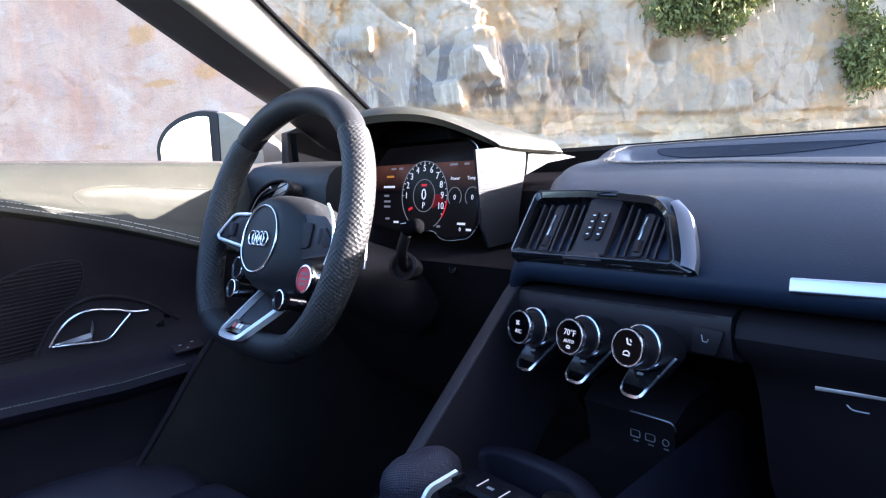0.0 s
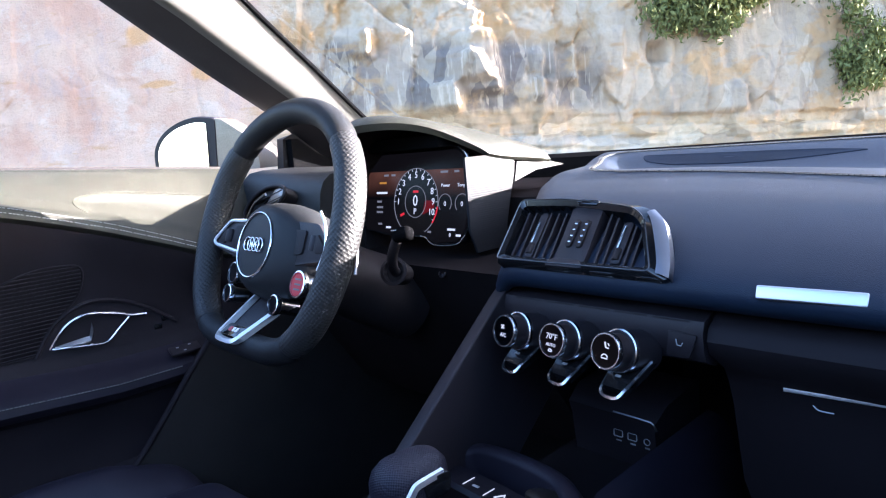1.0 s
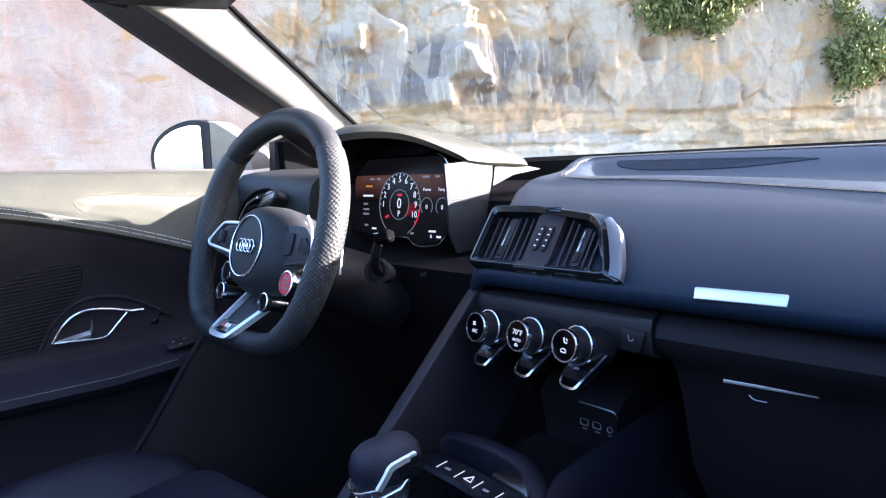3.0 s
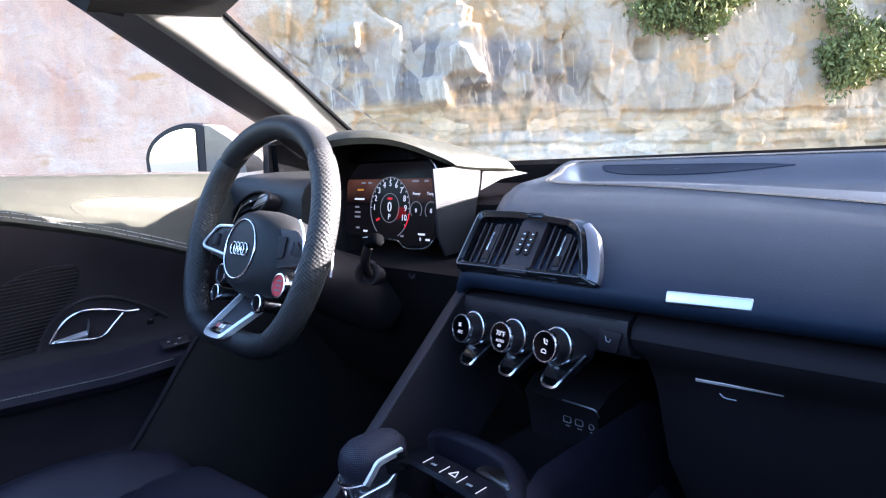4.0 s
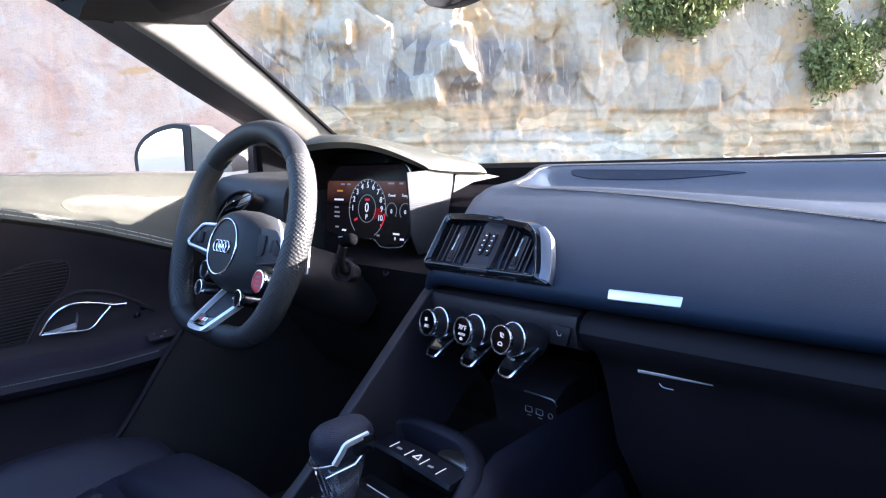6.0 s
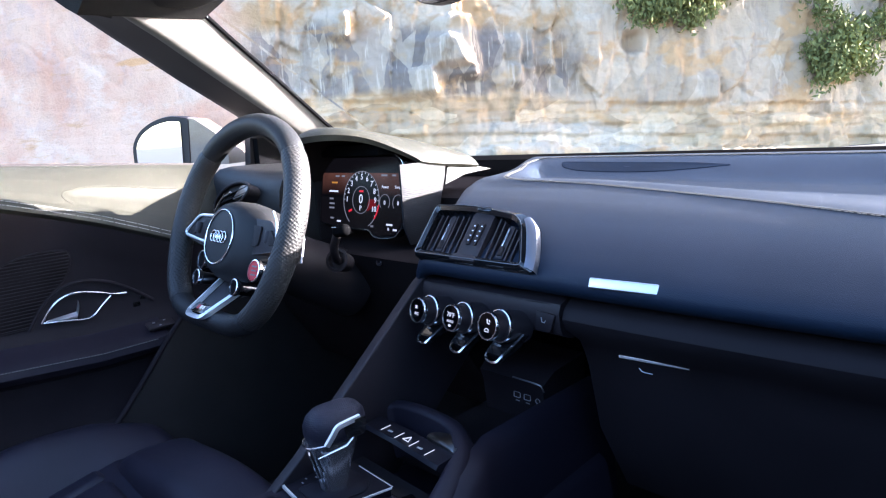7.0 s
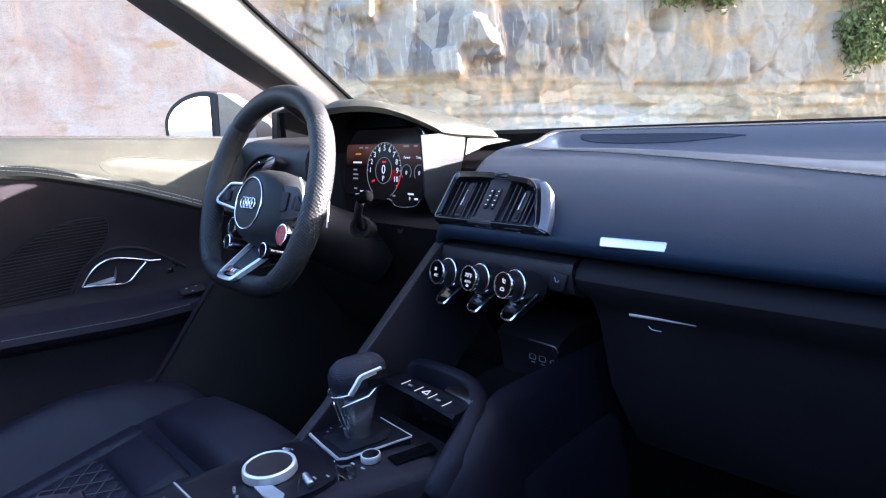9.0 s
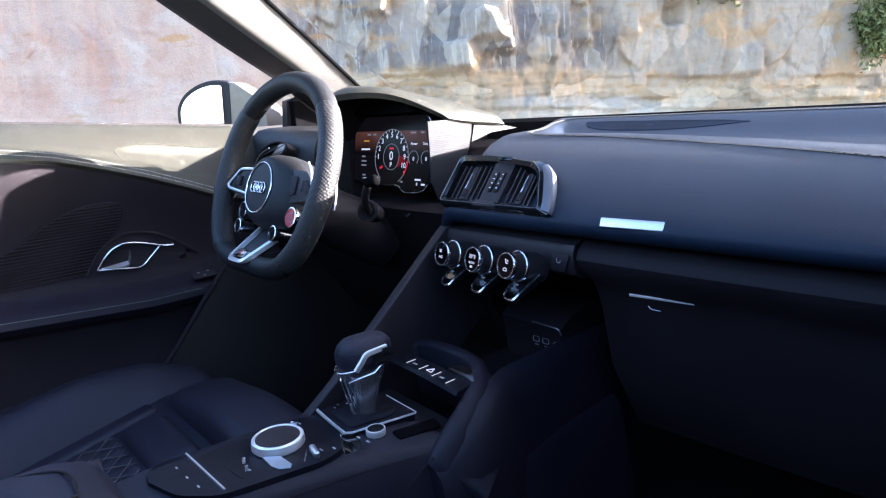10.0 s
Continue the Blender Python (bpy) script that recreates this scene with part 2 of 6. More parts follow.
def rock_material():
    m = bpy.data.materials.new("sandstone")
    m.use_nodes = True
    nt = m.node_tree
    nd, ln = nt.nodes, nt.links
    b = nd["Principled BSDF"]
    b.inputs["Roughness"].default_value = 0.92
    co = nd.new("ShaderNodeTexCoord")

    def noise_at(scale, stretch, detail=6, rough=0.6):
        mp = nd.new("ShaderNodeMapping")
        mp.inputs["Scale"].default_value = stretch
        ln.new(co.outputs["Object"], mp.inputs["Vector"])
        n = nd.new("ShaderNodeTexNoise")
        n.inputs["Scale"].default_value = scale
        n.inputs["Detail"].default_value = detail
        n.inputs["Roughness"].default_value = rough
        ln.new(mp.outputs[0], n.inputs["Vector"])
        return n.outputs[0]

    def blend(fac, a, bcol):
        x = nd.new("ShaderNodeMix")
        x.data_type = "RGBA"
        ln.new(fac, x.inputs["Factor"])
        for side, v in (("A", a), ("B", bcol)):
            if isinstance(v, tuple):
                x.inputs[side].default_value = (*v, 1)
            else:
                ln.new(v, x.inputs[side])
        return x.outputs["Result"]

    def step(src, lo, hi):
        r = nd.new("ShaderNodeMapRange")
        r.interpolation_type = "SMOOTHSTEP"
        r.inputs["From Min"].default_value = lo
        r.inputs["From Max"].default_value = hi
        ln.new(src, r.inputs["Value"])
        return r.outputs[0]

    def math_node(op, a, bval):
        n = nd.new("ShaderNodeMath")
        n.operation = op
        for i, v in enumerate((a, bval)):
            if isinstance(v, (int, float)):
                n.inputs[i].default_value = v
            else:
                ln.new(v, n.inputs[i])
        return n.outputs[0]

    def cells_at(scale, stretch, push, feature="F1"):
        """Broken slabs: uneven cells with a random tone each, their edges bent by noise."""
        mp = nd.new("ShaderNodeMapping")
        mp.inputs["Scale"].default_value = stretch
        ad = nd.new("ShaderNodeVectorMath")
        ad.operation = "MULTIPLY_ADD"
        ln.new(bend, ad.inputs[0])
        ad.inputs[1].default_value = (push, push, push)
        ln.new(co.outputs["Object"], ad.inputs[2])
        ln.new(ad.outputs[0], mp.inputs["Vector"])
        v = nd.new("ShaderNodeTexVoronoi")
        v.feature = feature
        v.inputs["Scale"].default_value = scale
        ln.new(mp.outputs[0], v.inputs["Vector"])
        if feature == "DISTANCE_TO_EDGE":
            return v.outputs["Distance"]
        sc = nd.new("ShaderNodeSeparateColor")
        ln.new(v.outputs["Color"], sc.inputs[0])
        return sc.outputs[0]

    wave = nd.new("ShaderNodeTexNoise")
    wave.inputs["Scale"].default_value = 1.7
    wave.inputs["Detail"].default_value = 6
    ln.new(co.outputs["Object"], wave.inputs["Vector"])
    cen = nd.new("ShaderNodeVectorMath")
    cen.operation = "SUBTRACT"
    ln.new(wave.outputs["Color"], cen.inputs[0])
    cen.inputs[1].default_value = (0.5, 0.5, 0.5)
    bend = cen.outputs[0]
    sep = nd.new("ShaderNodeSeparateXYZ")
    ln.new(co.outputs["Object"], sep.inputs[0])
    wob = math_node("SUBTRACT", noise_at(0.8, (1, 1, 1), 4), 0.5)
    along = math_node("ADD", sep.outputs[0], math_node("MULTIPLY", wob, 2.0))
    height = math_node("ADD", math_node("ADD", sep.outputs[2], math_node("MULTIPLY", sep.outputs[0], 0.07)), math_node("MULTIPLY", wob, 0.7))
    ripple = math_node("SUBTRACT", noise_at(4.0, (1, 1, 1), 5), 0.5)
    along_fine = math_node("ADD", sep.outputs[0], math_node("MULTIPLY", ripple, 0.35))
    high_fine = math_node("ADD", sep.outputs[2], math_node("MULTIPLY", ripple, 0.16))
    # smooth pink face with pale and mauve patches
    pink = blend(step(noise_at(1.1, (1, 1, 1)), 0.35, 0.65), (0.575, 0.345, 0.24), (0.645, 0.455, 0.335))
    pink = blend(math_node("MULTIPLY", step(noise_at(2.6, (1, 1, 0.7), 7, 0.62), 0.52, 0.66), 0.55), pink, (0.53, 0.385, 0.325))
    pink = blend(math_node("MULTIPLY", step(noise_at(0.9, (1, 1, 1.6), 5), 0.56, 0.66), 0.6), pink, (0.67, 0.545, 0.44))
    for at_u, at_z, ru, rz in ((-4.57, 2.34, 0.36, 0.07), (-4.85, 3.2, 0.30, 0.20), (-3.75, 2.45, 0.22, 0.16)):
        du = math_node("MULTIPLY", math_node("SUBTRACT", along_fine, at_u), 1 / ru)
        dz = math_node("MULTIPLY", math_node("SUBTRACT", high_fine, at_z), 1 / rz)
        far = math_node("ADD", math_node("MULTIPLY", du, du), math_node("MULTIPLY", dz, dz))
        pink = blend(math_node("MULTIPLY", math_node("SUBTRACT", 1.0, step(far, 0.3, 1.2)), 0.8), pink, (0.60, 0.335, 0.14))
    # grey slabs, each with its own tone, over beds of ochre and cream
    slab = blend(step(cells_at(1.15, (1.25, 0.5, 0.55), 0.45), 0.25, 1.0), (0.215, 0.18, 0.155), (0.55, 0.44, 0.325))
    slab = blend(math_node("MULTIPLY", step(cells_at(3.0, (1.3, 0.5, 0.5), 0.35), 0.55, 0.9), 0.5), slab, (0.62, 0.51, 0.375))
    slab = blend(math_node("MULTIPLY", step(noise_at(1.4, (1, 1, 1.2), 6), 0.55, 0.68), 0.7), slab, (0.53, 0.36, 0.19))
    slab = blend(math_node("MULTIPLY", step(noise_at(2.4, (2.6, 1, 0.28), 6, 0.6), 0.56, 0.68), 0.6), slab, (0.66, 0.56, 0.43))
    slab = blend(math_node("MULTIPLY", step(noise_at(1.9, (2.2, 1, 0.4), 6, 0.6), 0.57, 0.70), 0.55), slab, (0.25, 0.21, 0.18))
    slab = blend(math_node("MULTIPLY", step(noise_at(5.0, (3.0, 1, 0.2), 5, 0.55), 0.58, 0.68), 0.6), slab, (0.70, 0.60, 0.47))
    bed = blend(step(cells_at(2.3, (0.75, 0.5, 2.0), 0.35), 0.1, 0.9), (0.43, 0.31, 0.19), (0.66, 0.50, 0.32))
    bed = blend(math_node("MULTIPLY", step(noise_at(1.5, (0.7, 1, 2.6), 7, 0.62), 0.52, 0.63), 0.8), bed, (0.56, 0.35, 0.155))
    foot = blend(step(cells_at(2.1, (0.8, 0.5, 2.4), 0.2), 0.1, 0.9), (0.46, 0.40, 0.32), (0.64, 0.56, 0.44))
    buff = blend(step(cells_at(2.1, (0.8, 0.5, 2.4), 0.2), 0.1, 0.9), (0.45, 0.335, 0.215), (0.58, 0.455, 0.30))
    pale = math_node("MULTIPLY", step(along, 0.6, 1.6), math_node("SUBTRACT", 1.0, step(along, 4.0, 5.2)))
    foot = blend(pale, buff, foot)
    foot = blend(math_node("MULTIPLY", step(noise_at(1.3, (0.8, 1, 1.6), 6), 0.50, 0.62), 0.75), foot, (0.54, 0.385, 0.225))
    base = blend(step(height, 0.92, 1.08), foot, bed)
    upper = blend(step(height, 1.36, 1.56), base, slab)
    upper = blend(step(height, 2.45, 2.75), upper, blend(step(noise_at(1.6, (1, 1, 1.2)), 0.42, 0.6), (0.43, 0.28, 0.14), (0.52, 0.425, 0.315)))
    warm = blend(step(cells_at(1.5, (1.5, 0.5, 0.45), 0.35), 0.1, 0.9), (0.47, 0.36, 0.25), (0.60, 0.475, 0.345))
    warm = blend(math_node("MULTIPLY", step(noise_at(2.2, (2.4, 1, 0.3), 6, 0.6), 0.50, 0.64), 0.6), warm, (0.39, 0.31, 0.245))
    warm = blend(math_node("MULTIPLY", step(noise_at(1.3, (0.9, 1, 1.5), 6), 0.52, 0.62), 0.75), warm, (0.55, 0.34, 0.16))
    right = blend(math_node("MULTIPLY", step(along, 2.6, 3.4), step(height, 1.05, 1.35)), upper, warm)
    col = blend(step(along, -3.2, -1.9), pink, right)
    rust = step(noise_at(0.9, (0.8, 1, 3.2), 7, 0.6), 0.60, 0.68)
    col = blend(math_node("MULTIPLY", rust, 0.6), col, (0.49, 0.285, 0.12))
    # thin dark joints along the slabs' edges
    joint = math_node("SUBTRACT", 1.0, step(cells_at(1.7, (1.2, 0.5, 0.7), 0.5, "DISTANCE_TO_EDGE"), 0.0, 0.06))
    joint = math_node("MULTIPLY", joint, math_node("MULTIPLY", step(along, -3.0, -1.9), step(noise_at(1.9, (1, 1, 1), 4), 0.45, 0.6)))
    col = blend(math_node("MULTIPLY", joint, 0.22), col, (0.16, 0.125, 0.10))
    fine = noise_at(22, (1, 1, 1), 8, 0.7)
    col = blend(math_node("MULTIPLY", step(fine, 0.5, 0.75), 0.24), col, (0.12, 0.10, 0.09))
    ln.new(col, b.inputs["Base Color"])
    bp = nd.new("ShaderNodeBump")
    bp.inputs["Strength"].default_value = 0.6
    bp.inputs["Distance"].default_value = 0.05
    ln.new(fine, bp.inputs["Height"])
    ln.new(bp.outputs[0], b.inputs["Normal"])
    return m


ROCK = rock_material()
# The rock face runs along local X; local Y points from the rock to the car.
WALL = Matrix(((0.67, 0.742, 0, -7.79), (0.742, -0.67, 0, 6.98), (0, 0, 1, 0), (0, 0, 0, 1)))


def wall_bend(u):
    d = -2.3 - u
    return -0.06 * (d + math.sqrt(d * d + 0.5)) - 0.017 * (-d + math.sqrt(d * d + 0.5))


def slabs(a, b, seed, tilt, lift):
    """Flat broken faces: each cell of a scatter is one plane with its own height and lean."""
    dist, pts = noise.voronoi(Vector((a, b, seed)))
    p = pts[0]
    h0, h1, h2 = (noise.cell(Vector((p.x * 37.0 + k, p.y * 53.0, 11.0 * k))) for k in (1.0, 2.0, 3.0))
    lean = 0.55 + 0.6 * h1 if h1 < 0.7 else 0.1
    return lift * h0 + tilt * (lean * (a - p.x) + 0.5 * h2 * (b - p.y)), dist[1] - dist[0]


# upright ribs of rock: place along the face, foot, head, width of the flank that faces the sun, how far it stands out, slant
RIBS = ((-0.86, 2.42, 2.95, 0.13, 0.27, 0.10), (0.57, 1.38, 1.92, 0.17, 0.40, -0.22), (1.00, 1.84, 2.42, 0.20, 0.36, -0.42), (1.26, 1.62, 2.75, 0.17, 0.42, -0.12), (2.10, 1.45, 2.35, 0.06, 0.21, 0.0), (2.70, 1.7, 2.5, 0.06, 0.25, -0.1), (3.55, 1.75, 2.6, 0.05, 0.10, 0.12), (5.6, 0.95, 1.5, 0.12, 0.20, -0.1))


def ribs(u, z):
    d = 0.0
    for u0, z0, z1, w, out, slant in RIBS:
        a = u - u0 - slant * (z - (z0 + z1) / 2) - 0.06 * noise.noise(Vector((u0 * 9.0, z * 3.5, 1.0)))
        if -0.8 < a < w:
            side = 1 + a / 0.8 if a < 0 else 1 - a / w
            d += out * side * ease((z - z0) / 0.18 + 0.3) * ease((z1 - z) / 0.18 + 0.3)
    return d


def wall_relief(u, z):
    """How far the rock stands out, in metres."""
    zs = z + 0.07 * u
    k = ease((u + 2.7) / 0.9)
    rough = 0.10 + 0.90 * k
    low = ease((zs - 1.25) / 0.35)          # slabs above, level beds below
    warp = 0.5 * noise.noise(Vector((u * 0.5, zs * 0.7, 5.0))) + 0.16 * noise.noise(Vector((u * 1.9, zs * 1.7, 6.0)))
    wide = 0.12 * noise.noise(Vector((u * 2.6, zs * 2.2, 9.0)))
    d = 0.40 * (0.25 + 0.75 * rough) * noise.noise(Vector((u * 0.33, zs * 0.3, 3.1)))
    big, edge = slabs(u * 1.15 + 0.3 * warp + 0.6 * wide, zs * 0.42 + 0.15 * warp, 2.0, 0.20, 0.10)
    calm = 1 - 0.45 * ease((u - 2.6) / 0.8)   # plainer, upright faces under the shrubs
    d += rough * calm * (0.3 + 0.7 * low) * big
    small, _ = slabs(u * 2.6 + 0.5 * warp + wide, zs * 1.5 + wide, 5.0, 0.09, 0.045)
    d += rough * calm * (0.45 + 0.55 * low) * small
    d += 0.06 * (1 - calm) * low * noise.noise(Vector((u * 3.2 + 0.4 * warp, zs * 0.5, 31.0)))
    d -= 0.022 * rough * low * max(0.0, 1 - edge / 0.03) * max(0.0, noise.noise(Vector((u * 0.8, zs * 0.8, 19.0))) + 0.25)
    d += ribs(u, z)
    # a dark niche under the hanging shrub
    d -= 0.30 * ease(1.6 - abs(u - 4.18) / 0.13) * ease(1.6 - abs(z - 2.12) / 0.15)
    # level beds below the slabs, broken into blocks
    row = zs * 5.2 + 0.9 * warp + wide
    n0 = math.floor(row)
    block = math.floor(u * 1.7 + 3.7 * noise.cell(Vector((n0, 3.0, 1.0))) + wide)
    d += (1 - low) * rough * (0.075 * noise.cell(Vector((n0, block, 7.0))) + 0.05 * noise.cell(Vector((n0, 2.0, 8.0))))
    f = row - n0
    d -= (1 - low) * rough * 0.045 * max(0.0, 1 - f / 0.16)
    if zs < 1.0:
        d += 0.12 * (1.0 - zs)
    # long cracks in the smooth face
    crack = noise.noise(Vector((u * 0.8 + 0.8 * warp, zs * 0.5, 23.0)))
    d -= 0.022 * (1 - k) * max(0.0, 1 - abs(crack) / 0.03)
    d += 0.030 * (1 - k) * noise.noise(Vector((u * 1.6, zs * 1.2, 27.0))) + 0.012 * (1 - k) * noise.noise(Vector((u * 4.6, zs * 3.5, 29.0)))
    d += 0.030 * (rough + 0.2) * noise.noise(Vector((u * 5, zs * 4.2, 4.0)))
    d += 0.016 * (rough + 0.25) * noise.noise(Vector((u * 13, zs * 11, 8.0)))
    return d - 0.13 * max(0.0, z)


def build_rock_face():
    us = [-34 + 2.0 * i for i in range(11)] + [-12 + 0.036 * i for i in range(667)] + [12.05 + 2.0 * i for i in range(20)]
    zs = [-0.2] + [0.05 + 0.032 * i for i in range(156)] + [5.1 + 0.35 * i for i in range(12)]
    vs, fs = [], []
    for u in us:
        for z in zs:
            vs.append((u, wall_bend(u) + wall_relief(u, z), z))
    n = len(zs)
    for i in range(len(us) - 1):
        for j in range(n - 1):
            a = i * n + j
            fs.append((a, a + 1, a + n + 1, a + n))
    me = bpy.data.meshes.new("rock_face")
    me.from_pydata(vs, [], fs)
    me.materials.append(ROCK)
    for p in me.polygons:
        p.use_smooth = True
    ob = new("backdrop_rock_face", me)
    ob.matrix_world = WALL
    return tagged(ob, "weathered pink, tan and grey sandstone road cutting", "rock face", kind="structure")


build_rock_face()

LEAF = material("shrub_leaf", (0.12, 0.145, 0.055), 0.8, vary=0.4, grain=3.0, spot=9.0, tint=(0.30, 0.31, 0.115), spec=0.12)
TWIG = material("shrub_twig", (0.10, 0.075, 0.05), 0.85, vary=0.3, grain=60)


def shrub(u, z, size, count, seed, label):
    """A shrub that grows from a ledge: limbs and many small leaves in uneven clumps."""
    rnd = random.Random(seed)
    out = wall_bend(u) + wall_relief(u, z)
    ob = thing("shrub", WALL @ Matrix.Translation((u, out, z)), label, "shrub", group="shrubs on the rock face")
    bm = bmesh.new()
    tips = []
    for i in range(9):
        end = Vector((rnd.uniform(-1, 1) * size[0], rnd.uniform(0.15, 0.7) * size[1], rnd.uniform(-0.6, 1.0) * size[2]))
        mid = end * 0.5 + Vector((0, 0.1, 0.12 * size[2]))
        pts = smooth_path([(0, -0.15, 0), mid, end], 4)
        sweep(pts, circle_section(0.022, 6), scale=lambda t: 1.0 - 0.8 * t, bm=bm)
        tips += [mid, end, end * 0.8]
    part("limbs", bm, TWIG, ob, "grey-brown limbs")
    verts, faces = [], []
    clumps = [(t + Vector((rnd.gauss(0, 0.12), rnd.gauss(0, 0.1), rnd.gauss(0, 0.12))), rnd.uniform(0.10, 0.26)) for t in tips for _ in range(4)]
    for _ in range(count):
        c, r = rnd.choice(clumps)
        p = c + Vector((rnd.gauss(0, 1), rnd.gauss(0, 1), rnd.gauss(0, 1))) * r * 0.55
        L = rnd.uniform(0.035, 0.075)
        rot = Euler((rnd.uniform(0, 6.3), rnd.uniform(0, 6.3), rnd.uniform(0, 6.3))).to_matrix()
        k = len(verts)
        for q2 in ((-L, 0, 0), (0, L * 0.4, 0.008), (L, 0, 0.0), (0, -L * 0.4, 0.008)):
            verts.append(p + rot @ Vector(q2))
        faces += [(k, k + 1, k + 2), (k, k + 2, k + 3)]
    me = bpy.data.meshes.new("crown")
    me.from_pydata([tuple(v) for v in verts], [], faces)
    me.materials.append(LEAF)
    cr = new("crown", me)
    cr.parent = ob
    return ob


shrub(5.1, 2.72, (0.95, 0.36, 0.45), 5200, 3, "olive-green leafy shrub hanging from a rock ledge")
shrub(8.1, 1.75, (0.75, 0.6, 0.95), 5600, 8, "tall olive-green shrub rooted in the rock face")
shrub(9.6, 2.3, (0.8, 0.6, 0.8), 3500, 14, "olive-green leafy shrub hanging from a rock ledge")
shrub(6.3, 3.1, (0.8, 0.5, 0.5), 3000, 21, "olive-green leafy shrub hanging from a rock ledge")


def build_ground():
    bm = bmesh.new()
    n = 60
    vs = [[bm.verts.new((-600 + 1200 * i / n, -600 + 1200 * j / n, 0)) for j in range(n + 1)] for i in range(n + 1)]
    for i in range(n):
        for j in range(n):
            bm.faces.new((vs[i][j], vs[i + 1][j], vs[i + 1][j + 1], vs[i][j + 1]))
    return tagged(part("ground", bm, ASPHALT, smooth=False), "dark worn asphalt road and verge", "ground", kind="structure")


build_ground()


# ---- steering wheel ----
wheel = thing("steering_wheel", tilted(-0.37, 0.0, 0.72, 22), "flat-bottomed black leather steering wheel with perforated grips and chrome trim", "steering wheel")
RIM = [(0.0, 0.182), (0.058, 0.173), (0.110, 0.147), (0.147, 0.104), (0.165, 0.050), (0.164, -0.010), (0.145, -0.069), (0.114, -0.106), (0.073, -0.122), (0.0, -0.124)]
RIM = RIM + [(-x, y) for x, y in RIM[-2:0:-1]]
RIM3 = smooth_path([(x, y, -0.016) for x, y in RIM], 8, closed=True)
N_RIM = len(RIM3)


def rim_run(i0, i1, grow=1.0):
    """A stretch of the rim, fuller towards the driver, with rounded-in ends."""
    pts = [RIM3[i % N_RIM] for i in range(i0, i1 + 1)]
    sec = [(0.0165 * grow * math.cos(a) * (1 - 0.06 * math.sin(a)), 0.0185 * grow * math.sin(a)) for a in [2 * math.pi * i / 20 for i in range(20)]]
    n = len(pts) - 1
    return sweep(pts, sec, False, (0, 0, 1), scale=lambda t: 1.0 - 0.10 * max(0.0, 1 - min(t, 1 - t) * n / 1.2) ** 2)


part("rim_top", rim_run(-19, 19), LEATHER, wheel, "smooth black leather upper rim")
part("rim_grip", rim_run(19, 57, 1.03), PERFORATED, wheel, "perforated black leather grip")
part("rim_bottom", rim_run(57, 87), LEATHER, wheel, "smooth black leather flat lower rim")
part("rim_grip", rim_run(87, 125, 1.03), PERFORATED, wheel, "perforated black leather grip")


def hub_section(z, w, h, dy, n=56):
    wide = 1.0 + 0.26 * min(1.0, max(0.0, (-z - 0.002) / 0.020))   # the cover swells on the console side
    return [(w * (wide if math.cos(a) > 0 else 1.0) * math.copysign(abs(math.cos(a)) ** 0.85, math.cos(a)), dy + h * math.copysign(abs(math.sin(a)) ** 0.85, math.sin(a)), z) for a in [2 * math.pi * i / n for i in range(n)]]


hub = part("airbag_cover", loft([hub_section(*v) for v in ((-0.075, 0.072, 0.058, -0.002), (-0.05, 0.080, 0.063, -0.002), (-0.036, 0.080, 0.064, -0.002), (-0.022, 0.073, 0.061, -0.001), (-0.010, 0.061, 0.055, 0.0), (-0.004, 0.053, 0.050, 0.0), (-0.001, 0.046, 0.046, 0.0), (0.0, 0.040, 0.040, 0.0))]), LEATHER, wheel, "domed black grained airbag cover")
ringp = [(0.0415 * math.cos(2 * math.pi * i / 72), 0.0415 * math.sin(2 * math.pi * i / 72), 0.0008) for i in range(72)]
part("badge_ring", sweep(ringp, circle_section(0.0014, 8), True), CHROME, hub, "thin chrome ring")
for k in range(4):
    pts = [((k - 1.5) * 0.0105 + 0.0085 * math.cos(2 * math.pi * i / 32), 0.0085 * math.sin(2 * math.pi * i / 32), 0.0014 + 0.0004 * (k % 2)) for i in range(32)]
    part("badge_hoop", sweep(pts, circle_section(0.0012, 8), True), CHROME, hub, "chrome badge hoop")

